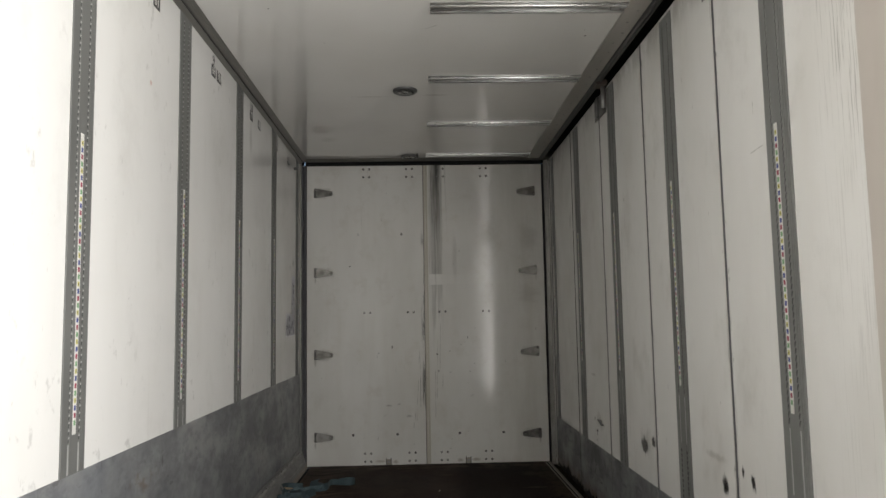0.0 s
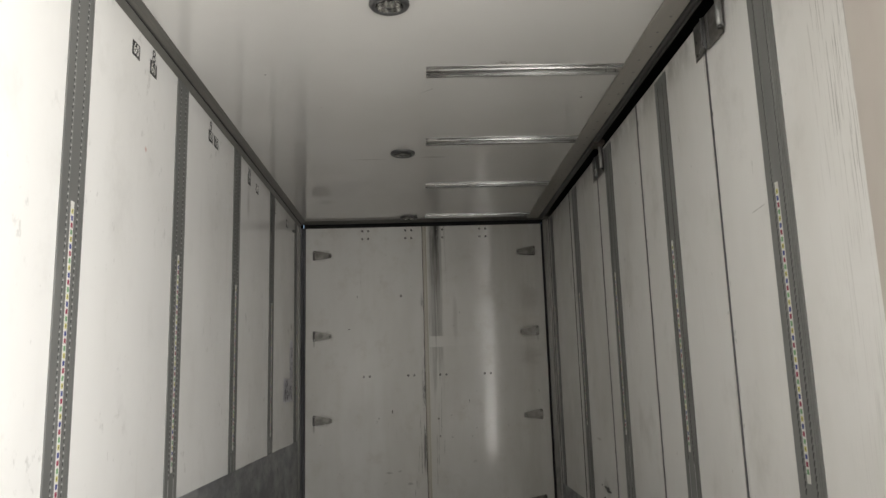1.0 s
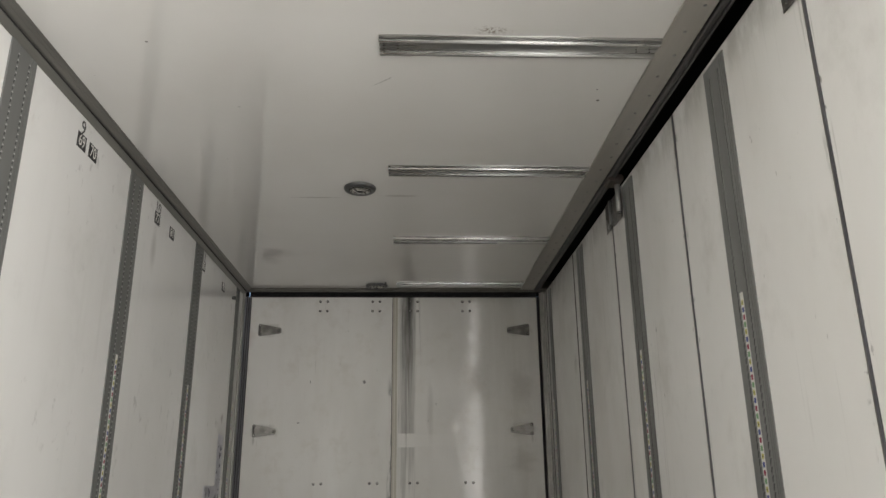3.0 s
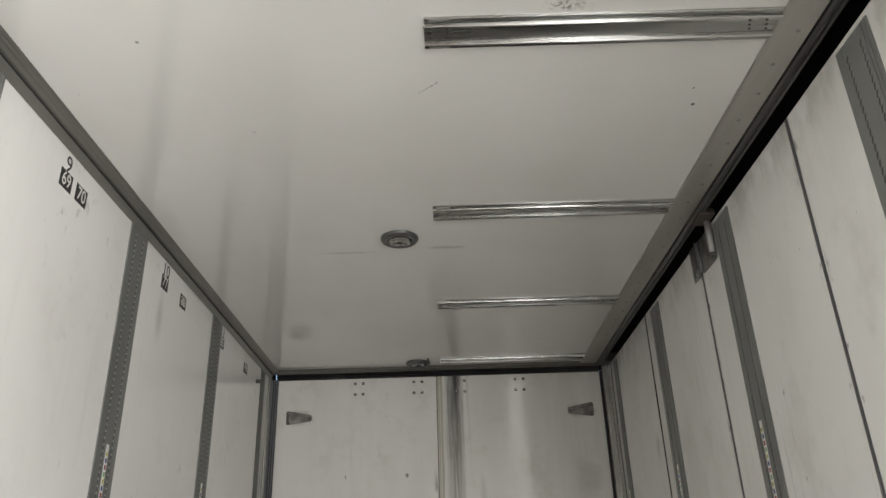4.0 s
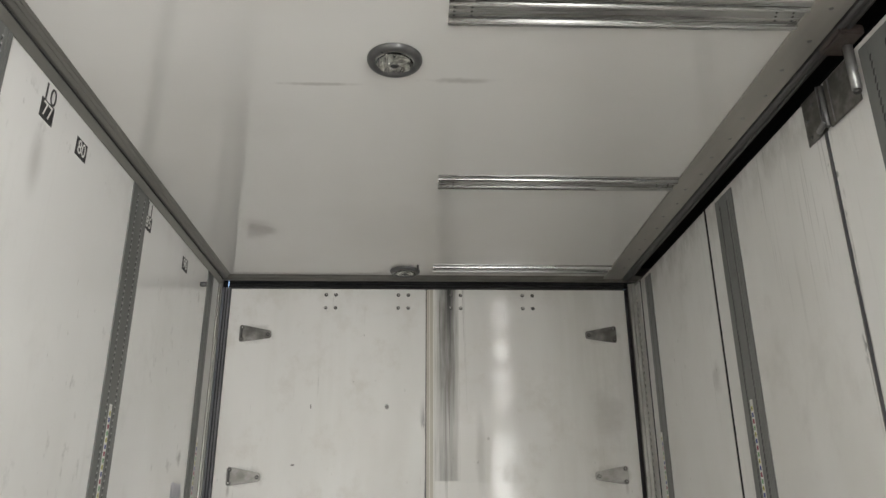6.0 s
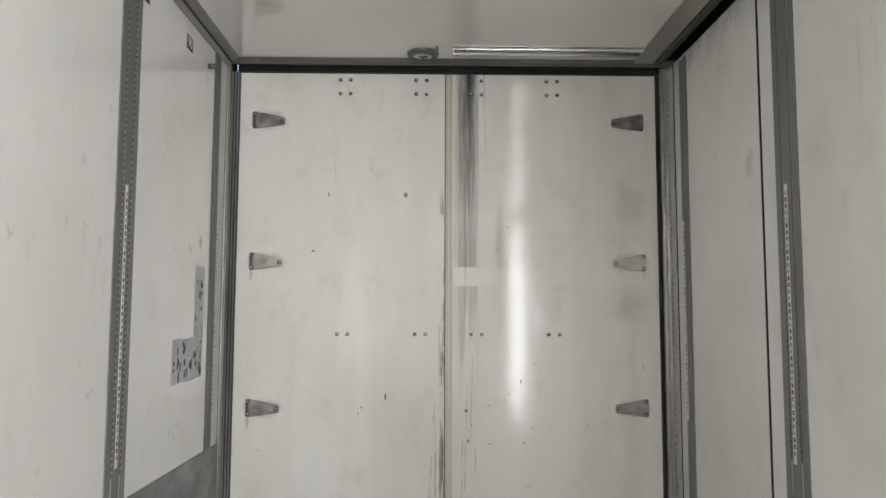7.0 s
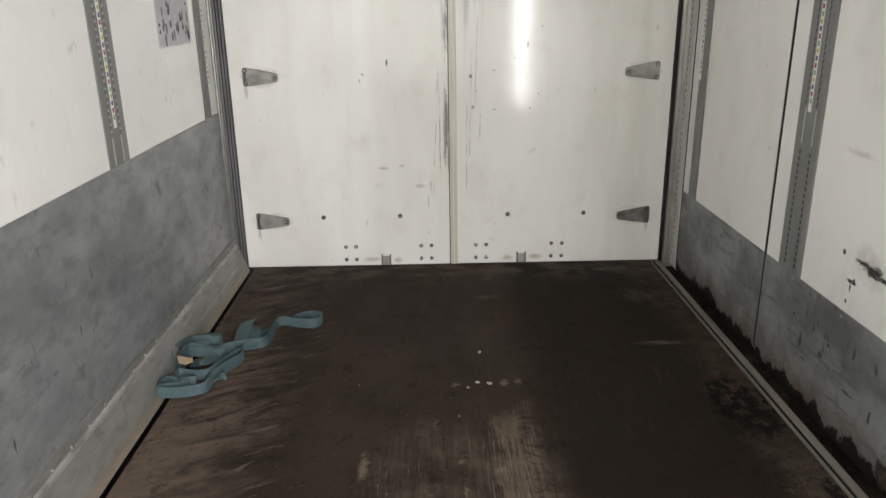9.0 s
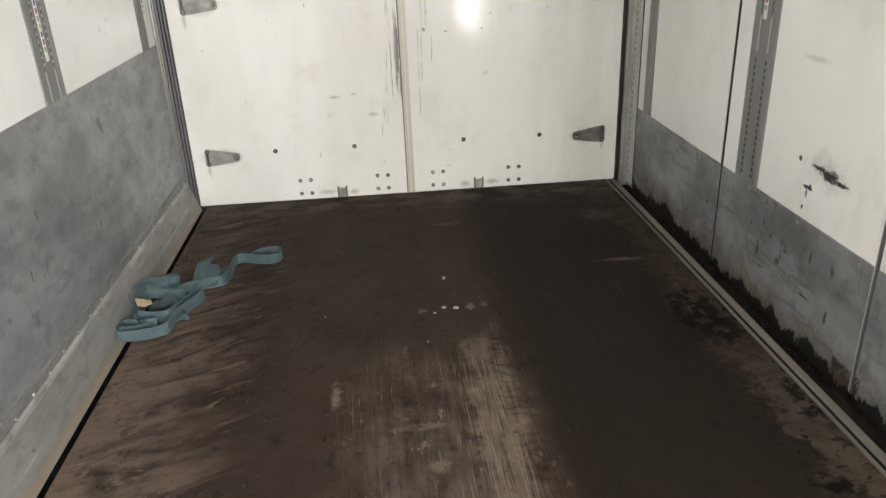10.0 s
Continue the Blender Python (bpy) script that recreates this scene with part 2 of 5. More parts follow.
    def score(x0, z0, x1, z1, w, k):
        on = g.math("ADD", sway, g.math("SUBTRACT", x, g.math("ADD", x0, g.math("MULTIPLY", g.math("SUBTRACT", z, z0), (x1 - x0) / (z1 - z0)))))
        return g.both(g.ramp(g.math("ABSOLUTE", on), w, w * 0.35), g.ramp(z, z0 - 0.01, z0 + 0.02), g.ramp(z, z1 + 0.02, z1 - 0.02), break_up, k)

    scores = g.most(score(-0.042, 0.5, -0.018, 0.98, 0.0032, 0.7), score(-0.012, 0.485, -0.016, 0.95, 0.0035, 0.8), score(0.012, 0.5, 0.008, 0.72, 0.005, 0.6),
                    score(0.112, 0.39, 0.118, 0.8, 0.004, 0.5), score(0.128, 0.55, 0.14, 1.05, 0.006, 0.35), score(0.178, 0.64, 0.182, 0.76, 0.0035, 0.75), score(-0.072, 0.3, -0.073, 0.35, 0.003, 0.8),
                    score(-0.048, 0.36, -0.046, 0.42, 0.003, 0.5), score(-0.06, 0.37, -0.062, 0.43, 0.006, 0.55), score(-0.381, 0.21, -0.379, 0.235, 0.003, 0.8), score(0.155, 0.8, 0.165, 1.2, 0.004, 0.4))
    c = g.mix(scores, c, (0.12, 0.11, 0.1))
    rubs = g.both(g.most(g.spot((0.145, 6.65, 0.785), (0.012, 0.3, 0.014), 0.8, 0.4, 40), g.both(g.spot((-0.29, 6.65, 0.5), (0.04, 0.3, 0.012), 0.9, 0.5, 40), 0.6), g.both(g.spot((-0.2, 6.65, 0.51), (0.02, 0.3, 0.01), 0.9, 0.5, 40), 0.5),
                         g.both(g.spot((-0.115, 6.65, 0.41), (0.035, 0.3, 0.02), 0.95, 0.5, 30), 0.6), g.both(g.spot((0.03, 6.65, 0.55), (0.012, 0.3, 0.09), 0.7, 0.5, 40, (1, 1, 0.4)), 0.8)), 0.8)
    c = g.mix(rubs, c, (0.22, 0.205, 0.185))
    foot = g.both(g.most(g.spot((-0.365, 6.65, 0.034), (0.06, 0.3, 0.018), 0.9, 0.4, 26), g.spot((-0.235, 6.65, 0.03), (0.035, 0.3, 0.02), 0.9, 0.4, 26), g.spot((0.455, 6.65, 0.034), (0.06, 0.3, 0.018), 0.9, 0.4, 26), g.spot((0.32, 6.65, 0.03), (0.04, 0.3, 0.02), 0.9, 0.4, 26)), 0.6)
    c = g.mix(foot, c, (0.33, 0.28, 0.225))
    tick = g.both(g.ramp(g.noise(46, (1, 1, 0.45), 3), 0.7, 0.74), g.ramp(g.noise(2.4), 0.45, 0.6), 0.4)
    c = g.mix(tick, c, (0.2, 0.185, 0.165))
    wisp = g.both(g.ramp(g.noise(60, (1, 1, 0.05), 4, 0.65), 0.62, 0.7), g.ramp(g.noise(3, (1, 1, 0.6)), 0.5, 0.65), 0.35)
    c = g.mix(wisp, c, (0.25, 0.24, 0.215))
    marks = g.most(g.spot((-0.255, 6.65, 0.998), (0.006, 0.3, 0.02), 0.5, 0.3, 60), g.spot((-0.165, 6.65, 1.976), (0.014, 0.3, 0.016), 0.7, 0.4, 40),
                   g.spot((-0.542, 6.65, 1.979), (0.004, 0.3, 0.014), 0.5, 0.2, 60), g.spot((-0.617, 6.65, 1.698), (0.013, 0.3, 0.006), 0.6, 0.4, 50),
                   g.spot((0.135, 6.65, 0.93), (0.012, 0.3, 0.012), 0.8, 0.5, 60), g.spot((0.40, 6.65, 1.07), (0.005, 0.3, 0.018), 0.8, 0.5, 60))
    flecks = g.most(g.spot((0.16, 6.65, 0.86), (0.004, 0.3, 0.012), 0.7, 0.4, 60), g.spot((0.245, 6.65, 0.774), (0.012, 0.3, 0.006), 0.8, 0.5, 60), g.spot((0.414, 6.65, 0.779), (0.006, 0.3, 0.008), 0.8, 0.5, 60),
                    g.spot((0.244, 6.65, 0.954), (0.012, 0.3, 0.005), 0.8, 0.5, 60), g.spot((0.34, 6.65, 1.009), (0.008, 0.3, 0.006), 0.8, 0.5, 60), g.spot((0.464, 6.65, 1.148), (0.004, 0.3, 0.007), 0.7, 0.4, 60),
                    g.spot((0.454, 6.65, 0.845), (0.005, 0.3, 0.005), 0.7, 0.4, 60), g.spot((0.722, 6.65, 0.859), (0.005, 0.3, 0.009), 0.8, 0.5, 60), g.spot((-0.385, 6.65, 0.917), (0.004, 0.3, 0.014), 0.7, 0.5, 60),
                    g.spot((-0.369, 6.65, 0.945), (0.008, 0.3, 0.008), 0.8, 0.5, 60), g.spot((0.995, 6.65, 1.134), (0.005, 0.3, 0.018), 0.8, 0.4, 60), g.spot((0.375, 6.65, 1.028), (0.005, 0.3, 0.005), 0.8, 0.5, 60))
    marks = g.most(marks, g.both(flecks, 0.7))
    c = g.mix(g.both(marks, 0.85), c, (0.1, 0.095, 0.085))
    low = g.both(g.ramp(g.noise(14, (0.8, 1, 1.2), 5, 0.7), 0.62, 0.72), g.ramp(z, 1.0, 0.5), g.ramp(g.noise(2), 0.45, 0.6), 0.5)
    c = g.mix(low, c, (0.3, 0.28, 0.25))
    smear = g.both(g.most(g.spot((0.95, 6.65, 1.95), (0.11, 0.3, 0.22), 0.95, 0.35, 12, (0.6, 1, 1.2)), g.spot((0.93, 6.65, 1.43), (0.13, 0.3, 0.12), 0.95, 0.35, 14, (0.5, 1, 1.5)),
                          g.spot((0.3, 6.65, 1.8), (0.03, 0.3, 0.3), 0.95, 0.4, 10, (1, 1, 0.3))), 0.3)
    # greyer toward the right: weaker light put into the colour, along with grime streaks
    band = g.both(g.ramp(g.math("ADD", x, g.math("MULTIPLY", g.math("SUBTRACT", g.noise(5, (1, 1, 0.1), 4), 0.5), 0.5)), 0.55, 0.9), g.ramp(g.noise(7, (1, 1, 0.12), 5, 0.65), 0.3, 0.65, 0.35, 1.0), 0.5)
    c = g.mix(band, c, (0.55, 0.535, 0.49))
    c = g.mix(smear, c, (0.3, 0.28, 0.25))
    dents = g.math("MULTIPLY", g.most(g.spot((0.45, 6.65, 1.65), (0.05, 0.3, 0.075), 1.0, 0.12, 24), g.spot((0.516, 6.65, 1.372), (0.055, 0.3, 0.065), 1.0, 0.12, 24), g.both(g.spot((0.42, 6.65, 0.95), (0.03, 0.3, 0.03), 1.0, 0.15, 30), 0.4)), 8.0)
    pale = g.both(g.ramp(z, 1.618, 1.61), g.ramp(z, 1.532, 1.54), g.ramp(x, 0.1, 0.13), g.ramp(x, 0.7, 0.25, 0.3, 1.0), 0.3)
    c = g.mix(pale, c, (0.83, 0.82, 0.79))
    ripple = g.math("ADD", g.noise(2.6, (1, 1, 0.4), 2), g.math("MULTIPLY", g.noise(16, (1, 1, 0.5), 3), 0.1))
    return g.done(c, g.ramp(g.noise(4, (1, 1, 0.5), 6), 0.3, 0.75, 0.04, 0.13), g.math("ADD", ripple, dents), 0.04, 0.004)


def white_ceiling():
    g = Tree("white_ceiling", 0.2)
    g.b.inputs["Specular IOR Level"].default_value = 1.0
    g.b.inputs["Coat Weight"].default_value, g.b.inputs["Coat Roughness"].default_value = 0.4, 0.07
    wide, fine = g.noise(1.1), g.noise(7)
    c = g.mix(g.ramp(wide, 0.4, 0.72), (0.845, 0.834, 0.806), (0.80, 0.785, 0.752))
    zc = 2.633
    brown = g.both(g.spot((0.42, 3.35, zc), (0.07, 0.03, 0.2), 0.9, 0.3, 22), g.ramp(g.noise(90), 0.45, 0.6), 0.8)
    lines = g.both(g.most(g.spot((-0.305, 4.773, zc), (0.16, 0.012, 0.2), 0.8, 0.25, 30), g.spot((0.105, 4.746, zc), (0.13, 0.02, 0.2), 0.9, 0.25, 25)), 0.4)
    dots = g.most(g.spot((0.844, 3.78, zc), (0.007, 0.007, 0.2), 0.4, 0.1), g.spot((0.823, 3.701, zc), (0.004, 0.004, 0.2), 0.4, 0.1),
                  g.both(g.ramp(g.math("ABSOLUTE", g.math("SUBTRACT", g.math("ADD", g.axis(1), g.math("MULTIPLY", g.axis(0), 0.85)), 3.716)), 0.006, 0.002),
                         g.ramp(g.axis(0), 0.02, 0.03), g.ramp(g.axis(0), 0.1, 0.09), g.ramp(g.noise(120), 0.5, 0.56), 0.7))
    fleck = g.most(g.spot((-0.67, 3.439, zc), (0.006, 0.006, 0.2), 0.5, 0.1), g.both(g.spot((-0.473, 3.859, zc), (0.01, 0.008, 0.2), 0.8, 0.3), 0.4))
    c = g.mix(g.both(fleck, 0.7), c, (0.12, 0.115, 0.1))
    patch = g.both(g.spot((-0.71, 5.88, zc), (0.09, 0.11, 0.2), 0.9, 0.3, 8), 0.18)
    c = g.mix(brown, c, (0.2, 0.15, 0.1))
    c = g.mix(g.most(lines, patch), c, (0.3, 0.27, 0.24))
    c = g.mix(g.both(dots, 0.9), c, (0.05, 0.045, 0.04))
    speck = g.both(g.ramp(g.noise(42, detail=2), 0.8, 0.82), 0.35)
    c = g.mix(speck, c, (0.15, 0.14, 0.12))
    return g.done(c, g.ramp(fine, 0.2, 0.8, 0.04, 0.08), g.noise(1.6), 0.03, 0.004)


def sheet_metal():
    """Dull grey sheet with cloudy stains and dark rubs."""
    g = Tree("grey_sheet", 0.42, 0.3)
    wide, fine = g.noise(3.2, (1, 0.8, 1.3), 6, 0.62), g.noise(19, (1, 0.5, 1), 5, 0.65)
    c = g.mix(g.ramp(wide, 0.35, 0.66), (0.305, 0.31, 0.315), (0.195, 0.2, 0.207))
    c = g.mix(g.both(g.ramp(fine, 0.45, 0.68), 0.6), c, (0.135, 0.138, 0.145))
    blue = g.both(g.ramp(g.noise(2.1, shift=(3, 1, 2)), 0.45, 0.7), 0.2)
    c = g.mix(blue, c, (0.2, 0.235, 0.28))
    rub = g.both(g.ramp(g.noise(12, (1, 1.2, 0.7), 4, 0.65), 0.63, 0.71), g.ramp(g.noise(1.6), 0.42, 0.6), 0.65)
    c = g.mix(rub, c, (0.07, 0.07, 0.072))
    pale = g.both(g.ramp(g.noise(9, (1, 0.5, 1), 6, 0.7), 0.58, 0.74), 0.4)
    c = g.mix(pale, c, (0.44, 0.435, 0.42))
    slash = g.both(g.ramp(g.noise(26, (1, 0.4, 0.9), 3), 0.68, 0.74), 0.5)
    c = g.mix(slash, c, (0.08, 0.08, 0.08))
    tick = g.both(g.ramp(g.noise(40, (1, 1.3, 0.3), 2), 0.72, 0.75), 0.8)
    c = g.mix(tick, c, (0.03, 0.03, 0.03))
    rust = g.both(g.spot((-1.03, 3.023, 0.654), (0.2, 0.14, 0.04), 0.8, 0.6, 18), 0.7)
    c = g.mix(g.both(rust, g.ramp(fine, 0.4, 0.6)), c, (0.17, 0.115, 0.07))
    return g.done(c, g.ramp(wide, 0.3, 0.7, 0.34, 0.55), fine, 0.15, 0.002)


def kick_metal():
    """The same sheet on the side doors, rusted and black along the foot."""
    g = Tree("grey_kick_plate", 0.45, 0.25)
    z = g.axis(2)
    wide, fine = g.noise(3.4, (1, 1, 1.4), 6, 0.62), g.noise(18, (1, 0.5, 1), 5)
    c = g.mix(g.ramp(wide, 0.35, 0.68), (0.29, 0.295, 0.30), (0.15, 0.152, 0.155))
    c = g.mix(g.both(g.ramp(fine, 0.45, 0.7), 0.35), c, (0.15, 0.15, 0.155))
    smoke = g.both(g.ramp(g.noise(9, (1, 1.6, 0.8), 5, 0.65), 0.5, 0.7), 0.6)
    c = g.mix(smoke, c, (0.1, 0.1, 0.1))
    rub = g.both(g.ramp(g.noise(19, (1, 2.2, 0.6), 3, 0.55), 0.64, 0.69), g.ramp(g.noise(2.6), 0.45, 0.58), 0.75)
    c = g.mix(rub, c, (0.04, 0.04, 0.04))
    line = g.both(g.ramp(g.noise(13, (1, 0.3, 2.5), 4), 0.58, 0.66), 0.5)
    c = g.mix(line, c, (0.09, 0.09, 0.09))
    xd = 1.13
    marks = g.most(
        g.spot((xd, 5.217, 0.278), (0.2, 0.008, 0.026), 0.6, 0.5, 50), g.spot((xd, 5.146, 0.283), (0.2, 0.008, 0.022), 0.6, 0.5, 50), g.spot((xd, 5.123, 0.263), (0.2, 0.02, 0.008), 0.6, 0.5, 50),
        g.spot((xd, 5.288, 0.198), (0.2, 0.012, 0.04), 0.7, 0.6, 40), g.spot((xd, 5.253, 0.155), (0.2, 0.025, 0.008), 0.7, 0.5, 40), g.spot((xd, 4.992, 0.299), (0.2, 0.008, 0.024), 0.6, 0.4, 50),
        g.spot((xd, 4.884, 0.303), (0.2, 0.012, 0.03), 0.8, 0.6, 40), g.spot((xd, 4.879, 0.160), (0.2, 0.008, 0.03), 0.7, 0.6, 50), g.spot((xd, 4.993, 0.173), (0.2, 0.04, 0.006), 0.6, 0.5, 50),
        g.spot((xd, 5.160, 0.213), (0.2, 0.02, 0.014), 0.8, 0.6, 40), g.spot((xd, 5.348, 0.272), (0.2, 0.02, 0.006), 0.7, 0.5, 50), g.spot((xd, 5.685, 0.228), (0.2, 0.012, 0.008), 0.5, 0.5, 50))
    c = g.mix(g.both(marks, 0.85), c, (0.025, 0.025, 0.025))
    rise = g.math("ADD", z, g.math("MULTIPLY", g.noise(7, (1, 1, 0.5), 6, 0.72), 0.24))
    c = g.mix(g.both(g.ramp(rise, 0.27, 0.18), 0.5), c, (0.11, 0.09, 0.07))
    c = g.mix(g.both(g.ramp(rise, 0.22, 0.19), g.ramp(g.noise(6, detail=6, rough=0.7), 0.48, 0.6), 0.55), c, (0.12, 0.068, 0.036))
    wob = g.math("MULTIPLY", g.math("SUBTRACT", g.noise(22, detail=5, rough=0.65), 0.5), 0.05)
    dy = g.math("ADD", g.math("ABSOLUTE", g.math("SUBTRACT", g.axis(1), 4.75)), wob)
    dz = g.math("ADD", z, wob)
    c = g.mix(g.both(g.ramp(dy, 0.068, 0.056), g.ramp(dz, 0.088, 0.074)), c, (0.016, 0.012, 0.010))
    c = g.mix(g.both(g.ramp(dy, 0.048, 0.042), g.ramp(dz, 0.068, 0.06), 0.9), c, (0.06, 0.04, 0.026))
    crack = g.both(g.ramp(rise, 0.197, 0.192), g.ramp(rise, 0.183, 0.188), g.ramp(g.noise(5, shift=(2, 0, 0)), 0.5, 0.6), 0.35)
    c = g.mix(crack, c, (0.4, 0.37, 0.32))
    crusted = g.ramp(rise, 0.164, 0.148)
    c = g.mix(g.both(crusted, 0.97), c, (0.009, 0.0075, 0.0065))
    g.put(g.b.inputs["Metallic"], g.ramp(crusted, 0, 1, 0.25, 0.0))
    g.put(g.b.inputs["Specular IOR Level"], g.ramp(crusted, 0, 1, 0.5, 0.05))
    return g.done(c, g.ramp(wide, 0.3, 0.7, 0.4, 0.6), fine, 0.15, 0.002)


def worn_floor():
    g = Tree("dark_worn_floor", 0.75)
    g.b.inputs["Specular IOR Level"].default_value = 0.08
    g.pos = g.vec("ADD", g.pos, (0.015, 0.013, 0))
    x, y = g.axis(0), g.axis(1)
    wide, fine = g.noise(1.6, (1, 0.6, 1), 5), g.noise(26, (1, 0.7, 1), 6, 0.65)
    c = g.mix(g.ramp(wide, 0.35, 0.7), (0.0165, 0.0112, 0.0086), (0.0285, 0.0197, 0.0153))
    blotch = g.both(g.ramp(g.noise(7, (1, 0.8, 1), 6, 0.68), 0.5, 0.75), 0.45)
    c = g.mix(blotch, c, (0.035, 0.0243, 0.0188))
    c = g.mix(g.both(g.ramp(fine, 0.5, 0.75), 0.5), c, (0.0092, 0.0068, 0.0055))
    grain = g.noise(12, (4, 0.25, 1), 5, 0.65)
    c = g.mix(g.both(g.ramp(grain, 0.55, 0.75), 0.22), c, (0.048, 0.034, 0.027))
    c = g.mix(g.both(g.ramp(x, 0.38, 0.22), g.ramp(g.noise(4, (1, 0.6, 1), 6, 0.68), 0.28, 0.7, 0.3, 1.0), 0.66), c, (0.056, 0.0394, 0.0308))
    bare = g.math("ADD", x, g.math("MULTIPLY", g.math("SUBTRACT", g.noise(3, (1, 0.8, 1), 5, 0.6), 0.5), 0.16))
    c = g.mix(g.both(g.ramp(bare, 0.3, 0.42), 0.6), c, (0.0165, 0.0126, 0.0098))
    # tan worn margin with dark waves running across it
    flat = g.pos
    skew = g.t.nodes.new("ShaderNodeCombineXYZ")
    g.put(skew.inputs[0], x)
    g.put(skew.inputs[1], g.math("SUBTRACT", y, g.math("MULTIPLY", x, 0.4)))
    g.pos = skew.outputs[0]
    wave = g.noise(5.2, (0.75, 2.1, 1), 5, 0.6, 0.9, (4, 2, 0))
    small_wave = g.noise(11, (0.6, 2.0, 1), 4, 0.62, 0.7, (1, 7, 0))
    g.pos = flat
    cloud = g.noise(4, (1.1, 0.7, 1), 6, 0.62)
    edge = g.math("ADD", x, g.math("ADD", g.math("MULTIPLY", g.math("SUBTRACT", cloud, 0.5), 0.4), g.math("MULTIPLY", g.math("SUBTRACT", wave, 0.5), 0.5)))
    left = g.both(g.ramp(edge, -0.5, -0.85), g.ramp(g.noise(30, (1, 0.8, 1), 5, 0.65), 0.2, 0.55, 0.6, 1.0), g.ramp(y, 6.7, 5.2, 0.35, 1.0))
    c = g.mix(g.both(left, 0.9), c, (0.135, 0.103, 0.082))
    margin = g.ramp(x, -0.36, -0.6)
    c = g.mix(g.both(margin, g.ramp(wave, 0.46, 0.64), g.ramp(x, -0.93, -0.78, 0.3, 1.0), 0.75), c, (0.024, 0.0175, 0.0138))
    c = g.mix(g.both(margin, g.ramp(small_wave, 0.48, 0.66), g.ramp(wave, 0.62, 0.46, 0.2, 1.0), 0.4), c, (0.03, 0.022, 0.017))
    c = g.mix(g.both(margin, g.ramp(small_wave, 0.42, 0.34), g.ramp(wave, 0.44, 0.56, 0.15, 0.6)), c, (0.16, 0.125, 0.1))
    rim = g.both(g.ramp(g.math("ADD", x, g.math("MULTIPLY", g.noise(14, (1, 0.6, 1), 5, 0.7), 0.06)), -0.892, -0.908), 0.75)
    c = g.mix(rim, c, (0.13, 0.094, 0.068))
    pits = g.both(g.ramp(x, -0.80, -0.88), g.ramp(g.noise(26, (1.0, 0.8, 1), 4, 0.7, 1.2), 0.58, 0.63), g.ramp(g.noise(3, shift=(0, 4, 0)), 0.45, 0.55), 0.85)
    c = g.mix(pits, c, (0.015, 0.011, 0.009))
    # the other margin: a faint dusty strip, a pale speckled field and black crust
    strip_r = g.both(g.ramp(g.math("ADD", x, g.math("MULTIPLY", g.math("SUBTRACT", cloud, 0.5), 0.5)), 0.86, 1.02), g.ramp(g.noise(18, (1, 0.8, 1), 6, 0.7), 0.38, 0.62), 0.55)
    c = g.mix(strip_r, c, (0.045, 0.034, 0.0255))
    lobe = g.math("ADD", g.math("MULTIPLY", g.math("SUBTRACT", g.noise(5, (1, 0.8, 1), 5, 0.6, 0, (3, 1, 0)), 0.5), 0.42), g.math("MULTIPLY", g.math("SUBTRACT", g.noise(22, (1, 0.8, 1), 4, 0.65), 0.5), 0.08))
    coast = g.both(g.ramp(g.math("ADD", x, lobe), 0.91, 0.96), g.ramp(y, 5.12, 4.85))
    c = g.mix(g.both(coast, g.ramp(g.noise(12, (1, 0.8, 1), 6, 0.68), 0.3, 0.6, 0.25, 1.0), 0.85), c, (0.078, 0.06, 0.046))
    shore = g.both(g.ramp(g.math("ADD", x, lobe), 0.9, 0.97), g.ramp(y, 5.0, 5.2), g.ramp(g.noise(16, (1, 0.7, 1), 5, 0.65), 0.34, 0.6), 0.7)
    c = g.mix(shore, c, (0.06, 0.044, 0.031))
    dots = g.both(g.ramp(x, 0.75, 0.9), g.ramp(g.noise(30, (0.8, 1, 1), 3, 0.6, 0.6, (8, 2, 0)), 0.56, 0.61), g.ramp(y, 5.1, 4.8), 0.85)
    c = g.mix(dots, c, (0.012, 0.0095, 0.008))
    # the scraped patch in the middle, rubbed lengthwise
    length = g.noise(9, (5, 0.3, 1), 6, 0.7)
    hair = g.noise(24, (5, 0.22, 1), 5, 0.75, 0.4)
    blot = g.noise(6, (1, 0.8, 1), 6, 0.68)
    yy = g.math("ADD", y, g.math("MULTIPLY", g.math("SUBTRACT", g.noise(9, (2, 0.1, 1), 4), 0.5), 0.7))
    xx = g.math("ADD", x, g.math("MULTIPLY", g.math("SUBTRACT", g.noise(5, (0.7, 1.2, 1), 5, 0.65), 0.5), 0.22))
    field = g.both(g.ramp(xx, -0.3, -0.12), g.ramp(xx, 0.36, 0.22), g.ramp(yy, 5.22, 4.95))
    mixed = g.math("ADD", g.math("ADD", g.math("MULTIPLY", length, 0.25), g.math("MULTIPLY", hair, 0.22)), g.math("MULTIPLY", blot, 0.53))
    patch = g.both(field, g.ramp(mixed, 0.41, 0.6))
    c = g.mix(g.both(patch, 0.72), c, (0.105, 0.083, 0.066))
    strip = g.both(g.ramp(xx, 0.1, 0.15), g.ramp(xx, 0.29, 0.23), g.ramp(yy, 5.3, 5.15), g.ramp(g.math("ADD", g.math("MULTIPLY", hair, 0.5), g.math("ADD", g.math("MULTIPLY", length, 0.25), g.math("MULTIPLY", blot, 0.25))), 0.42, 0.57))
    c = g.mix(g.both(strip, 0.8), c, (0.15, 0.12, 0.093))
    block = g.both(g.spot((0.185, 5.14, 0), (0.075, 0.12, 1), 0.7, 0.3, 30), 0.55)
    c = g.mix(block, c, (0.135, 0.107, 0.08))
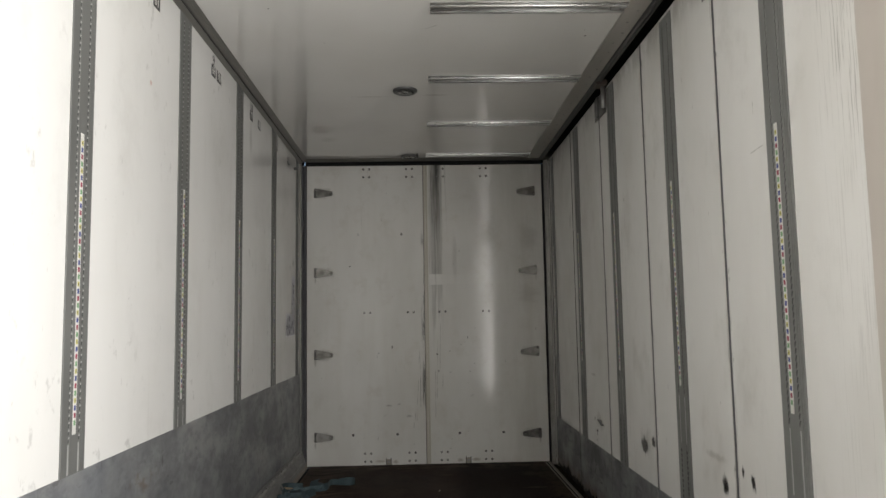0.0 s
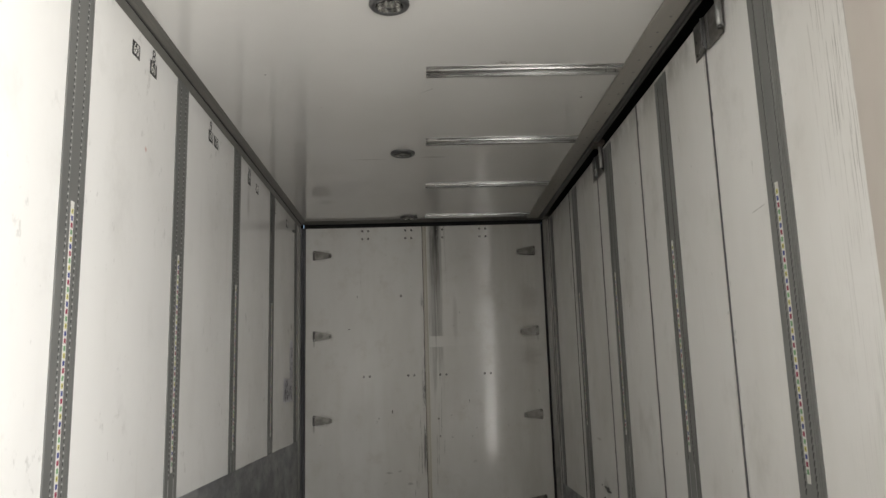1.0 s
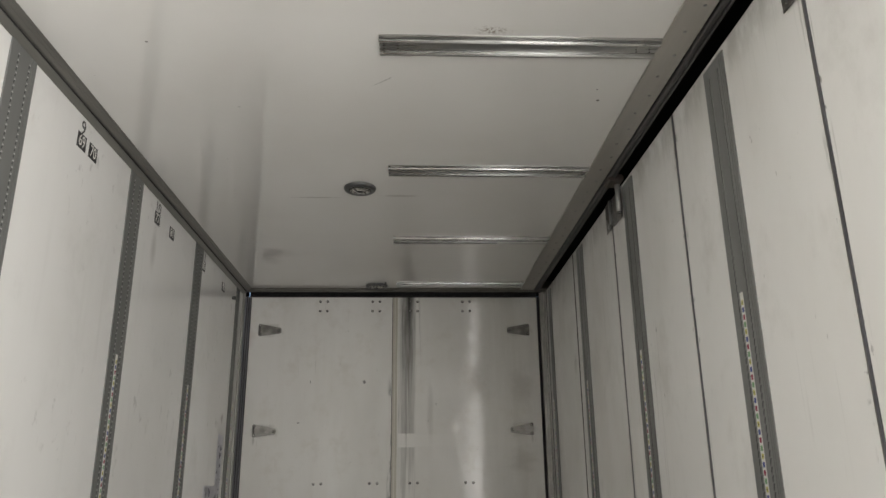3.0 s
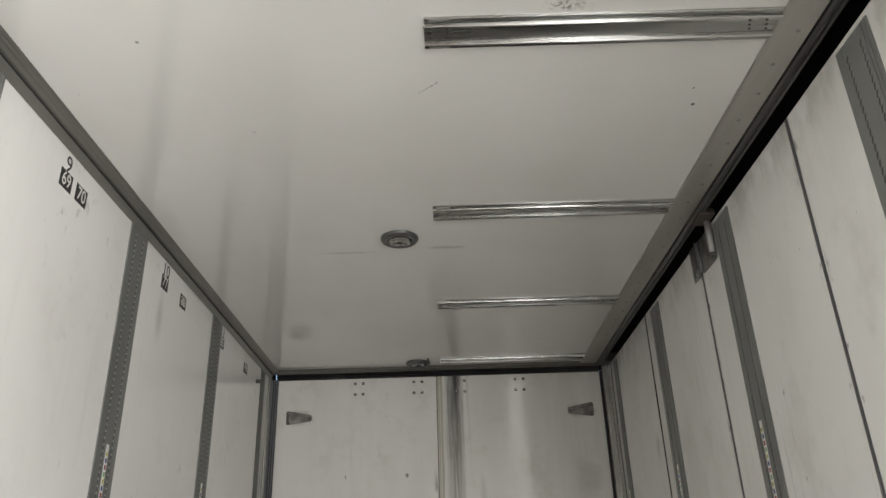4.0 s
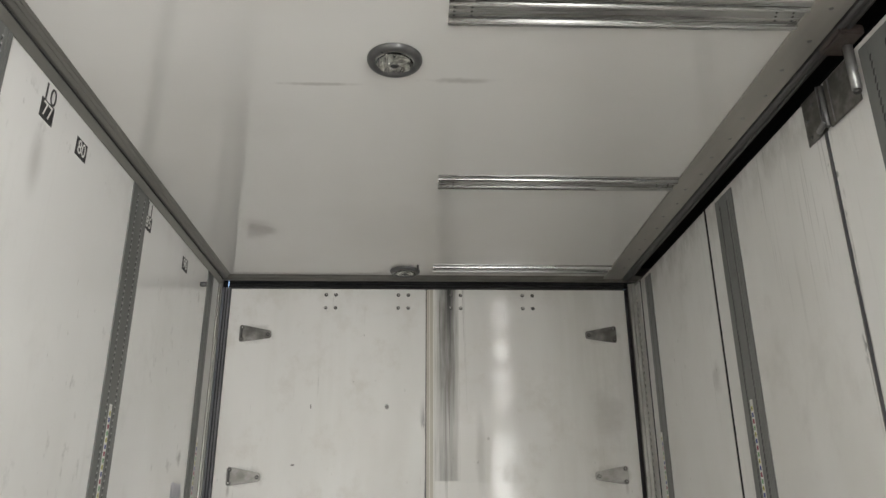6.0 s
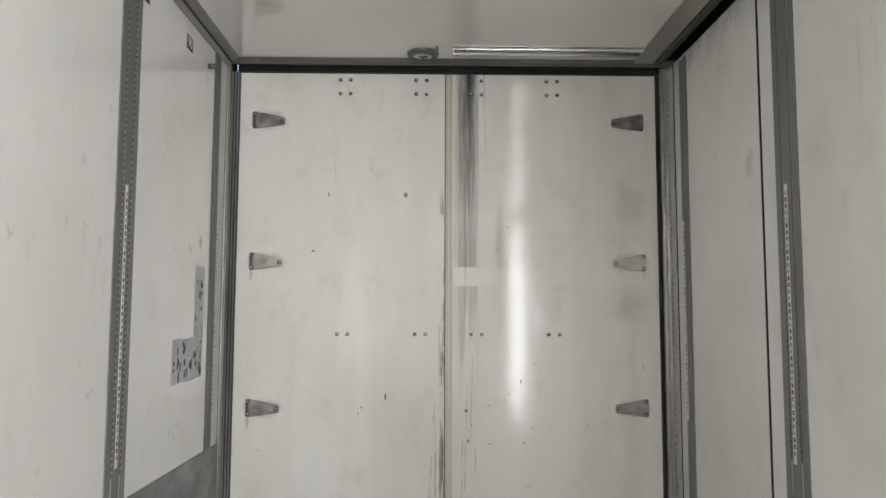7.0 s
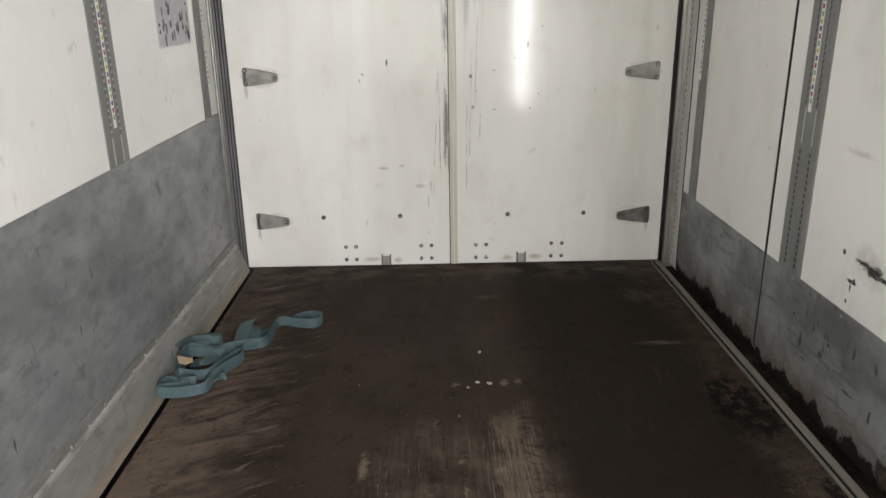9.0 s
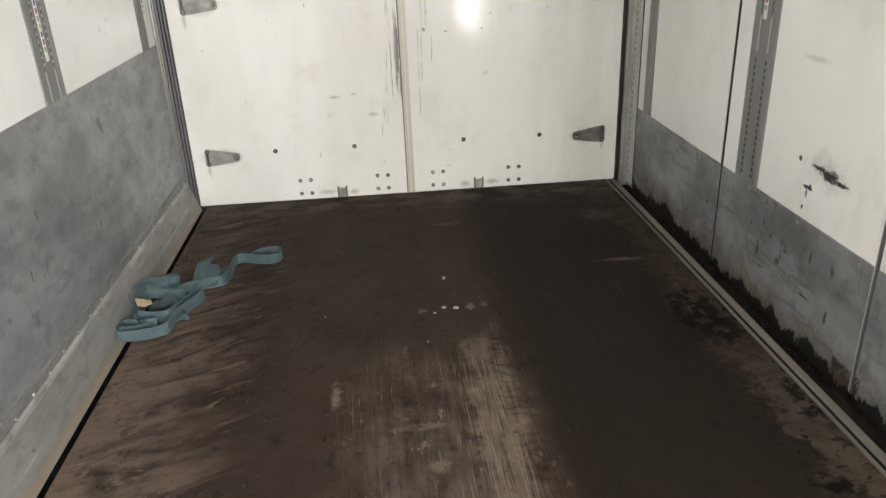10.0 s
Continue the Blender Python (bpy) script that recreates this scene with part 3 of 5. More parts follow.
    line = g.both(g.most(field, strip), g.ramp(g.noise(48, (4, 0.1, 1), 3, 0.6), 0.6, 0.66), g.ramp(g.noise(6, (1, 0.5, 1)), 0.42, 0.58), 0.6)
    c = g.mix(line, c, (0.2, 0.165, 0.13))
    hairline = g.both(g.ramp(x, 0.09, 0.12), g.ramp(x, 0.26, 0.23), g.ramp(yy, 5.25, 5.1), g.ramp(g.noise(70, (3, 0.05, 1), 3, 0.6, 0, (0, 3, 0)), 0.56, 0.64), 0.55)
    c = g.mix(hairline, c, (0.21, 0.178, 0.138))
    scab = g.both(field, g.ramp(g.noise(15, (1.2, 0.6, 1), 6, 0.75), 0.6, 0.64))
    c = g.mix(g.both(scab, 0.7), c, (0.17, 0.138, 0.108))
    crust = g.both(field, g.ramp(g.noise(12, (1, 0.7, 1), 6, 0.7, 0, (5, 0, 0)), 0.6, 0.68))
    c = g.mix(g.both(crust, 0.75), c, (0.022, 0.016, 0.0125))
    # short regular chatter marks beside the scraped strip
    sag = g.math("ADD", g.math("MULTIPLY", g.noise(9, (1, 0.6, 1), 3), 0.13), g.math("MULTIPLY", x, 0.25))
    chatter = g.math("SINE", g.math("MULTIPLY", g.math("ADD", y, sag), 2 * math.pi / 0.037))
    comb = g.both(g.ramp(x, 0.2, 0.245), g.ramp(g.math("ADD", x, g.math("MULTIPLY", g.noise(11), 0.16)), 0.4, 0.31), g.ramp(y, 5.24, 5.18), g.ramp(y, 4.5, 4.95, 0.35, 1.0))
    c = g.mix(g.both(comb, g.ramp(chatter, 0.2, 0.8), g.ramp(g.noise(14, (1, 1.4, 1), 4, 0.65), 0.42, 0.62), 0.6), c, (0.095, 0.073, 0.057))
    c = g.mix(g.both(comb, g.ramp(chatter, -0.2, -0.8), g.ramp(g.noise(14, (1, 1.4, 1), 4, 0.65), 0.35, 0.55), 0.5), c, (0.013, 0.0095, 0.0075))
    tan = g.both(g.most(g.spot((0.205, 4.66, 0), (0.022, 0.09, 1), 0.5, 0.3, 30), g.spot((0.02, 4.62, 0), (0.03, 0.04, 1), 0.7, 0.5, 30), g.both(g.spot((-0.02, 4.78, 0), (0.09, 0.02, 1), 0.8, 0.6, 24), 0.8)), 0.8)
    c = g.mix(tan, c, (0.145, 0.118, 0.085))
    chip = g.both(g.ramp(x, 0.5, 0.3), g.ramp(g.noise(55, (1, 0.7, 1), 4, 0.7), 0.62, 0.67), g.ramp(g.noise(5), 0.45, 0.6), 0.5)
    c = g.mix(chip, c, (0.13, 0.1, 0.076))
    mote = g.both(g.ramp(g.noise(60, (1, 0.8, 1), 4, 0.7, 0, (7, 3, 0)), 0.6, 0.66), 0.55)
    c = g.mix(mote, c, (0.008, 0.006, 0.005))
    bits = g.most(g.both(g.spot((0.25, 5.44, 0), (0.016, 0.03, 1), 0.8, 0.7, 70), 0.7), g.both(g.spot((0.03, 5.42, 0), (0.024, 0.024, 1), 0.9, 0.7, 60), 0.6),
                  g.both(g.spot((0.2, 6.22, 0), (0.07, 0.04, 1), 0.9, 0.6, 22), 0.25), g.both(g.spot((0.2, 5.43, 0), (0.02, 0.03, 1), 0.6, 0.6, 60), 0.8), g.both(g.spot((0.86, 5.72, 0), (0.13, 0.022, 1), 0.9, 0.7, 22, (0.5, 1.6, 1)), 0.6),
                  g.both(g.spot((0.86, 6.2, 0), (0.1, 0.1, 1), 0.9, 0.6, 12), 0.25), g.both(g.spot((-0.25, 4.95, 0), (0.02, 0.08, 1), 0.8, 0.6, 30), 0.9))
    c = g.mix(g.both(bits, 0.75), c, (0.2, 0.16, 0.125))
    far = g.both(g.ramp(y, 6.35, 6.6), g.ramp(g.noise(10, (0.6, 1, 1), 5), 0.42, 0.6), 0.6)
    c = g.mix(far, c, (0.11, 0.088, 0.068))
    crumbs = g.both(g.ramp(g.noise(34, (1, 1, 1), 4, 0.65), 0.62, 0.65), g.ramp(x, 0.7, 0.95), 0.95)
    dusty = g.both(g.spot((1.0, 5.4, 0), (0.16, 0.8, 1), 0.9, 0.35, 7), g.ramp(g.noise(24, (1, 0.8, 1), 5, 0.7), 0.4, 0.62), 0.5)
    c = g.mix(dusty, c, (0.072, 0.052, 0.038))
    blobs = g.ramp(g.noise(24, (1, 0.7, 1), 5, 0.7, 0, (1, 6, 0)), 0.46, 0.52)
    soot = g.most(g.both(g.spot((0.965, 5.24, 0), (0.15, 0.25, 1), 0.5, 0.35, 14), blobs), g.spot((1.0, 5.27, 0), (0.035, 0.05, 1), 0.7, 0.7, 30), g.spot((0.93, 5.16, 0), (0.03, 0.04, 1), 0.7, 0.8, 34), g.spot((1.01, 5.18, 0), (0.05, 0.06, 1), 0.7, 0.4, 26),
                  g.both(g.spot((1.03, 4.75, 0), (0.05, 0.2, 1), 0.8, 0.4, 22), blobs), g.spot((0.93, 4.42, 0), (0.06, 0.03, 1), 0.7, 0.6, 26), crumbs)
    c = g.mix(g.both(soot, 0.97), c, (0.004, 0.0034, 0.003))
    rake = g.both(g.ramp(g.noise(44, (3, 0.12, 1), 4, 0.65, 0, (2, 9, 0)), 0.58, 0.66), g.ramp(g.noise(3, (1, 0.6, 1), 4, 0.6, 0, (9, 1, 0)), 0.45, 0.62), 0.3)
    c = g.mix(rake, c, (0.085, 0.064, 0.049))
    dab = g.both(g.ramp(g.noise(13, (1, 0.7, 1), 6, 0.72, 0, (4, 8, 0)), 0.56, 0.64), 0.5)
    c = g.mix(dab, c, (0.009, 0.0066, 0.0053))
    flake = g.both(g.ramp(g.noise(75, (1, 0.6, 1), 3), 0.735, 0.76), 0.5)
    c = g.mix(flake, c, (0.27, 0.22, 0.17))
    return g.done(c, g.ramp(wide, 0.3, 0.7, 0.65, 0.85), g.math("ADD", fine, length), 0.35, 0.003)


def curb_metal():
    """Aluminium curb along the floor, dusty brown along its lower lip."""
    g = Tree("dusty_curb", 0.5, 0.3)
    n, f = g.noise(8, (1, 0.25, 1.5), 6, 0.65), g.noise(22, (1, 0.6, 1), 5)
    c = g.mix(g.ramp(n, 0.35, 0.7), (0.26, 0.256, 0.248), (0.17, 0.166, 0.158))
    c = g.mix(g.both(g.ramp(f, 0.48, 0.68), 0.5), c, (0.13, 0.125, 0.115))
    dust = g.both(g.ramp(g.math("ADD", g.axis(2), g.math("MULTIPLY", n, 0.04)), 0.066, 0.04), 0.75)
    c = g.mix(dust, c, (0.25, 0.2, 0.15))
    ridge = g.both(g.ramp(g.math("ABSOLUTE", g.math("SUBTRACT", g.axis(2), 0.141)), 0.012, 0.004), g.ramp(g.noise(12, (1, 0.5, 1), 5, 0.7), 0.42, 0.6), 0.5)
    c = g.mix(ridge, c, (0.47, 0.455, 0.43))
    nick = g.both(g.ramp(g.noise(32, (1, 0.5, 0.8), 4, 0.65), 0.66, 0.71), 0.7)
    c = g.mix(nick, c, (0.09, 0.085, 0.08))
    scr = g.both(g.ramp(g.noise(20, (1, 0.12, 2), 4), 0.6, 0.68), 0.35)
    c = g.mix(scr, c, (0.5, 0.49, 0.47))
    return g.done(c, None, n, 0.15, 0.002)


M_WALL, M_DOOR, M_REAR, M_CEIL = white_wall(), white_door(), white_rear(), white_ceiling()
M_SHEET, M_KICK, M_FLOOR, M_CURB = sheet_metal(), kick_metal(), worn_floor(), curb_metal()
M_BEIGE = plain("beige_panel", (0.56, 0.515, 0.47), (0.5, 0.455, 0.41), 0.38, 0, 6, (1, 1, 0.3))
M_RAIL = plain("grey_rail", (0.125, 0.127, 0.122), (0.175, 0.177, 0.17), 0.45, 0.1, 14, (1, 1, 0.15))
M_RAIL_RIGHT = plain("light_grey_rail", (0.158, 0.16, 0.154), (0.22, 0.222, 0.214), 0.45, 0.1, 14, (1, 1, 0.15))
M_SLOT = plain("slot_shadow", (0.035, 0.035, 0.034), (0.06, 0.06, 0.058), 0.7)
M_RAIL_PALE = plain("pale_rail_line", (0.36, 0.36, 0.35), (0.44, 0.44, 0.425), 0.4, 0.1, 20)
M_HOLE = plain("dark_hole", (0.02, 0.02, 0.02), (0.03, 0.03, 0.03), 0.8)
M_ALU = plain("aluminium", (0.39, 0.39, 0.38), (0.49, 0.49, 0.48), 0.26, 1.0, 30, (0.03, 1, 1), 0.004)
alu = next(n for n in M_ALU.node_tree.nodes if n.type == "BSDF_PRINCIPLED")
across = M_ALU.node_tree.nodes.new("ShaderNodeCombineXYZ")
across.inputs[1].default_value = 1.0
M_ALU.node_tree.links.new(across.outputs[0], alu.inputs["Tangent"])
alu.inputs["Anisotropic"].default_value = 0.5
M_ALU_DULL = plain("dull_aluminium", (0.33, 0.325, 0.305), (0.44, 0.43, 0.405), 0.42, 0.55, 14, (1, 0.1, 1), 0.06)
M_TRIM = plain("dark_trim", (0.15, 0.145, 0.132), (0.215, 0.207, 0.19), 0.42, 0.4, 16, (1, 0.08, 1), 0.06)
M_COVER = plain("cover_aluminium", (0.40, 0.388, 0.355), (0.52, 0.50, 0.46), 0.42, 0.5, 14, (1, 0.1, 1), 0.06)
M_RAIL_DARK = plain("dark_hanging_rail", (0.06, 0.058, 0.057), (0.11, 0.107, 0.104), 0.4, 0.4, 16, (1, 0.08, 1), 0.06)
M_STEEL = plain("worn_steel", (0.27, 0.27, 0.265), (0.4, 0.4, 0.39), 0.38, 0.8, 35, (1, 1, 1), 0.1)
M_MOULD = plain("moulding_aluminium", (0.2, 0.194, 0.178), (0.275, 0.266, 0.245), 0.42, 0.4, 16, (1, 0.08, 1), 0.06)
M_HINGE = plain("hinge_steel", (0.13, 0.124, 0.114), (0.36, 0.35, 0.33), 0.4, 0.75, 26, (0.7, 1, 1), 0.1)
M_HANGER = plain("rusty_steel", (0.10, 0.083, 0.074), (0.16, 0.135, 0.12), 0.5, 0.5, 40)
M_CAP = plain("pale_bolt_head", (0.36, 0.35, 0.33), (0.5, 0.49, 0.46), 0.25, 0.6, 60)
M_BOLT = plain("bolt_head", (0.035, 0.034, 0.032), (0.09, 0.088, 0.084), 0.42, 0.5, 60)
M_RUBBER = plain("black_rubber", (0.012, 0.012, 0.014), (0.035, 0.034, 0.036), 0.38, 0, 30, (1, 1, 0.2))
M_RUBBER_WORN = plain("worn_rubber", (0.06, 0.06, 0.068), (0.11, 0.11, 0.12), 0.45, 0, 40, (1, 1, 0.1))
# pale lilac paints the highlight along the seal ribs
M_RUBBER_RIB = plain("rib_highlight", (0.22, 0.215, 0.235), (0.13, 0.128, 0.14), 0.45, 0, 30, (1, 1, 0.15))
M_STRIP = plain("tan_strip", (0.56, 0.53, 0.46), (0.48, 0.45, 0.375), 0.4, 0, 18, (1, 1, 0.08))
M_PALE = plain("pale_strip", (0.55, 0.54, 0.51), (0.44, 0.43, 0.4), 0.4, 0, 20, (1, 1, 0.1))
# near-black colour stands for shade in gaps and cavities; also colours the far gaskets
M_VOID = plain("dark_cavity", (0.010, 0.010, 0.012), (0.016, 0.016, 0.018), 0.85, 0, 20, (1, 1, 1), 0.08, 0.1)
M_TAPE = plain("white_tape", (0.74, 0.73, 0.7), (0.66, 0.65, 0.61), 0.4, 0, 60)
M_YELLOW = plain("yellow_mark", (0.58, 0.53, 0.14), (0.5, 0.45, 0.12), 0.4, 0, 60)
M_BLUE = plain("blue_mark", (0.033, 0.055, 0.27), (0.03, 0.05, 0.22), 0.4, 0, 60)
M_RED = plain("red_mark", (0.31, 0.018, 0.062), (0.26, 0.018, 0.055), 0.4, 0, 60)
M_GREEN = plain("green_mark", (0.18, 0.37, 0.18), (0.15, 0.31, 0.15), 0.4, 0, 60)
M_INK = plain("black_ink", (0.02, 0.02, 0.02), (0.035, 0.035, 0.035), 0.5, 0, 50)
M_LABEL = plain("label_white", (0.72, 0.71, 0.68), (0.66, 0.65, 0.61), 0.4, 0, 50)
M_STICKER = plain("faded_sticker", (0.54, 0.54, 0.575), (0.44, 0.44, 0.48), 0.5, 0, 24)
M_SMUDGE = plain("sticker_ink", (0.06, 0.06, 0.085), (0.14, 0.14, 0.17), 0.6, 0, 40)
M_WEB = plain("blue_webbing", (0.04, 0.066, 0.075), (0.066, 0.101, 0.112), 0.8, 0, 60, (1, 1, 1), 0.4)
M_TAG = plain("tan_tag", (0.5, 0.38, 0.25), (0.4, 0.3, 0.2), 0.7, 0, 40)
M_PAPER = plain("pale_crumb", (0.42, 0.39, 0.33), (0.3, 0.27, 0.22), 0.8, 0, 60)
M_BEZEL = plain("lamp_bezel", (0.1, 0.1, 0.1), (0.15, 0.15, 0.148), 0.35, 0.5, 40)
M_REFLECT = plain("lamp_reflector", (0.6, 0.6, 0.58), (0.7, 0.7, 0.68), 0.18, 0.9, 40)
M_GRIME = plain("gutter_grime", (0.006, 0.005, 0.004), (0.024, 0.018, 0.013), 0.9, 0, 30, (1, 0.6, 1), 0.8, 0.1)
M_GUIDE = plain("dusty_guide", (0.15, 0.136, 0.114), (0.23, 0.212, 0.18), 0.5, 0.3, 24, (1, 0.15, 1), 0.1)
M_YARD = plain("yard_concrete", (0.3, 0.29, 0.27), (0.24, 0.235, 0.22), 0.85, 0, 3)
lens = Tree("lamp_lens", 0.05)
lens.b.inputs["Transmission Weight"].default_value = 1.0
lens.b.inputs["IOR"].default_value = 1.2
M_LENS = lens.done((0.95, 0.95, 0.93))

# ---- mesh helpers ----


def part(name, bm, material, parent=None, label=""):
    """Links a bmesh (or mesh) as one mesh object under a thing or a part."""
    if isinstance(bm, bpy.types.Mesh):
        me = bm
    else:
        me = bpy.data.meshes.new(name)
        bm.normal_update()
        bm.to_mesh(me)
        bm.free()
        for m in material if isinstance(material, (list, tuple)) else [material]:
            me.materials.append(m)
    ob = new(name, me)
    ob.parent = parent
    return tagged(ob, label)


def thing(name, at, label, category, group="", kind=""):
    ob = new(name)
    ob.location = at
    ob.empty_display_size = 0.1
    return tagged(ob, label, category, group, kind)


def under(ob, parent):
    """Keeps a mesh made in world coordinates where it is when it goes under an Empty."""
    ob.parent = parent
    ob.matrix_parent_inverse = Matrix.Translation(parent.location).inverted()
    return ob


def box(bm, x0, x1, y0, y1, z0, z1, bevel=0.0, mi=0):
    vs = [bm.verts.new((x, y, z)) for x in (x0, x1) for y in (y0, y1) for z in (z0, z1)]
    fs = [bm.faces.new([vs[k] for k in q]) for q in ((0, 1, 3, 2), (4, 6, 7, 5), (0, 4, 5, 1), (2, 3, 7, 6), (0, 2, 6, 4), (1, 5, 7, 3))]
    for f in fs:
        f.material_index = mi
    if bevel:
        bmesh.ops.bevel(bm, geom=list({e for f in fs for e in f.edges}), offset=bevel, segments=2, affect="EDGES")
    return bm


def slab(x0, x1, y0, y1, z0, z1, bevel=0.0):
    return box(bmesh.new(), x0, x1, y0, y1, z0, z1, bevel)


def profile(bm, pts, axis, a, b, mi=0):
    """A closed outline, drawn in the two other axes, drawn out along axis from a to b."""
    def at(u, v, w):
        return {"x": (w, u, v), "y": (u, w, v), "z": (u, v, w)}[axis]
    lo, hi = [bm.verts.new(at(u, v, a)) for u, v in pts], [bm.verts.new(at(u, v, b)) for u, v in pts]
    fs = [bm.faces.new(lo), bm.faces.new(hi[::-1])]
    for k in range(len(pts)):
        j = (k + 1) % len(pts)
        fs.append(bm.faces.new((lo[k], hi[k], hi[j], lo[j])))
    for f in fs:
        f.material_index = mi
    bmesh.ops.recalc_face_normals(bm, faces=fs)
    return bm


def disc(bm, m, r, h, n=20, dome=0.0, mi=0):
    """A round head of radius r and height h on the plane z = 0 of m, with a small dome."""
    rings = [(r, 0), (r, h * 0.6), (r * 0.85, h)] + ([(r * 0.45, h + dome * 0.8)] if dome else [])
    loops = [[bm.verts.new(m @ Vector((q * math.cos(2 * math.pi * k / n), q * math.sin(2 * math.pi * k / n), z))) for k in range(n)] for q, z in rings]
    for lo, hi in zip(loops, loops[1:]):
        for k in range(n):
            bm.faces.new((lo[k], lo[(k + 1) % n], hi[(k + 1) % n], hi[k])).material_index = mi
    bm.faces.new(loops[-1]).material_index = mi
    return bm


def lathe(bm, m, rings, n=40, mi=0):
    loops = [[bm.verts.new(m @ Vector((q * math.cos(2 * math.pi * k / n), q * math.sin(2 * math.pi * k / n), z))) for k in range(n)] for q, z in rings]
    for lo, hi in zip(loops, loops[1:]):
        for k in range(n):
            f = bm.faces.new((lo[k], lo[(k + 1) % n], hi[(k + 1) % n], hi[k]))
            f.material_index, f.smooth = mi, True
    return loops


def rod(bm, a, b, r, n=14):
    a, b = Vector(a), Vector(b)
    q = (b - a).to_track_quat("Z", "Y").to_matrix().to_4x4()
    m = Matrix.Translation(a) @ q
    ln = (b - a).length
    loops = lathe(bm, m, [(r * 0.8, 0), (r, r * 0.2), (r, ln - r * 0.2), (r * 0.8, ln)], n)
    bm.faces.new(loops[0][::-1])
    bm.faces.new(loops[-1])
    return bm


# ---- the body of the truck ----
XL, XR, YE, ZC = -1.037, 1.133, 6.65, 2.633
Y_FRONT, Y_SILL0, Y_SILL1 = -2.6, -1.15, 1.25

ground = tagged(part("ground", slab(-60, 60, -60, 60, -1.2, -1.15), M_YARD), "grey concrete yard round the truck", "ground", kind="structure")

floor = thing("floor", (0, 2, 0), "dark brown worn load floor with scraped pale patches", "floor", kind="structure")
under(part("deck", slab(-0.956, 1.040, Y_FRONT, YE + 0.02, -0.06, 0.0, 0.003), M_FLOOR), floor)
# gutter bed coloured near-black, so the gaps beside the deck read as shaded
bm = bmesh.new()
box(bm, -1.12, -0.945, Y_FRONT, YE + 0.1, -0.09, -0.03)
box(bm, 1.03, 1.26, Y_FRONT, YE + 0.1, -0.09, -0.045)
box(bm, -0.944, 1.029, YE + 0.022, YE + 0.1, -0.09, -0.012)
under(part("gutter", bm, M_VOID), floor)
under(part("grime", slab(1.0835, 1.16, Y_FRONT, 6.6, -0.044, -0.014, 0.004), M_GRIME, None, "black crusted dirt in the gutter"), floor)

bm = bmesh.new()
lump = random.Random(5)
for k in range(230):
    r, y = lump.uniform(0.004, 0.012) * (1.0 if k % 6 else 1.7), lump.uniform(3.9, 6.5)
    m = pose(lump.uniform(1.093, 1.126), y, -0.016, lump.uniform(0, 40), lump.uniform(0, 40), lump.uniform(0, 360)) @ Matrix.Diagonal((r, r * lump.uniform(1, 2.2), r * lump.uniform(0.7, 1.3), 1))
    bmesh.ops.create_icosphere(bm, subdivisions=1, radius=1.0, matrix=m)
for v in bm.verts:
    v.co += Vector((lump.uniform(-1, 1), lump.uniform(-1, 1), lump.uniform(-1, 1))) * 0.0022
tagged(under(part("dirt_lumps", bm, M_GRIME, None, "loose black lumps of dirt"), floor), kind="stuff")

# floor guide of the side doors: a thin lip, a slot and a broad flat bar
guide = thing("floor_guide_track", (1.05, 2, 0), "dusty aluminium sliding door guide along the floor edge", "door track", kind="structure")
bm = bmesh.new()
profile(bm, [(1.040, -0.03), (1.040, 0.005), (1.046, 0.005), (1.047, -0.018), (1.058, -0.018), (1.059, 0.007), (1.061, 0.009),
             (1.080, 0.009), (1.083, 0.006), (1.084, -0.04), (1.05, -0.04)], "y", Y_FRONT, YE - 0.02)
under(part("track", bm, M_GUIDE), guide)
# black fill just below the lip paints the slot's shade
under(part("slot_shade", slab(1.0465, 1.0585, Y_FRONT, 6.62, -0.017, 0.0025), M_VOID, None, "black fill that stands for the shade in the slot"), guide)

wall_left = thing("wall_left", (XL, 2, 0), "white glossy composite wall with a grey sheet lower part", "wall", kind="structure")
under(part("panel", slab(-1.12, XL, Y_FRONT, 6.575, -0.05, 2.66), M_WALL), wall_left)
under(part("lower_panel", slab(XL - 0.001, XL + 0.005, Y_FRONT, 6.578, 0.12, 0.79, 0.0015), M_SHEET, None, "grey scuffed metal sheet"), wall_left)

curb = thing("baseboard", (-1.0, 2, 0), "dusty aluminium curb rail along the foot of the wall", "baseboard", kind="structure")
bm = bmesh.new()
profile(bm, [(-1.036, -0.02), (-1.036, 0.178), (-1.026, 0.178), (-1.024, 0.170), (-1.025, 0.148), (-1.019, 0.142), (-1.017, 0.136),
             (-0.979, 0.020), (-0.974, 0.010), (-0.970, 0.006), (-0.970, 0.003), (-0.995, 0.0), (-0.995, -0.02)], "y", Y_FRONT, 6.6)
under(part("curb_profile", bm, M_CURB), curb)
bm = bmesh.new()
for k in range(34):
    disc(bm, pose(-1.0245, 3.02 + k * 0.107, 0.154, 0, 90), 0.0058, 0.003, 10, 0.002)
tagged(under(part("rivets", bm, M_CAP), curb), kind="stuff")

ceiling = tagged(part("ceiling", slab(-1.12, 1.054, Y_FRONT, 6.62, ZC, 2.70), M_CEIL), "white glossy ceiling panel with faint scratches", "ceiling", kind="structure")

cornice = thing("trim", (-1.0, 2, 2.6), "dark aluminium corner moulding under the ceiling", "trim", kind="structure")
bm = bmesh.new()
profile(bm, [(-1.036, 2.593), (-1.031, 2.593), (-1.014, 2.607), (-1.014, 2.610), (-1.023, 2.612), (-1.023, 2.619), (-1.006, 2.6195),
             (-0.994, 2.625), (-0.991, 2.6245), (-0.983, 2.629), (-0.979, 2.6285), (-0.972, 2.6325), (-1.036, 2.6325)], "y", Y_FRONT, 6.58)
under(part("moulding", bm, M_MOULD), cornice)
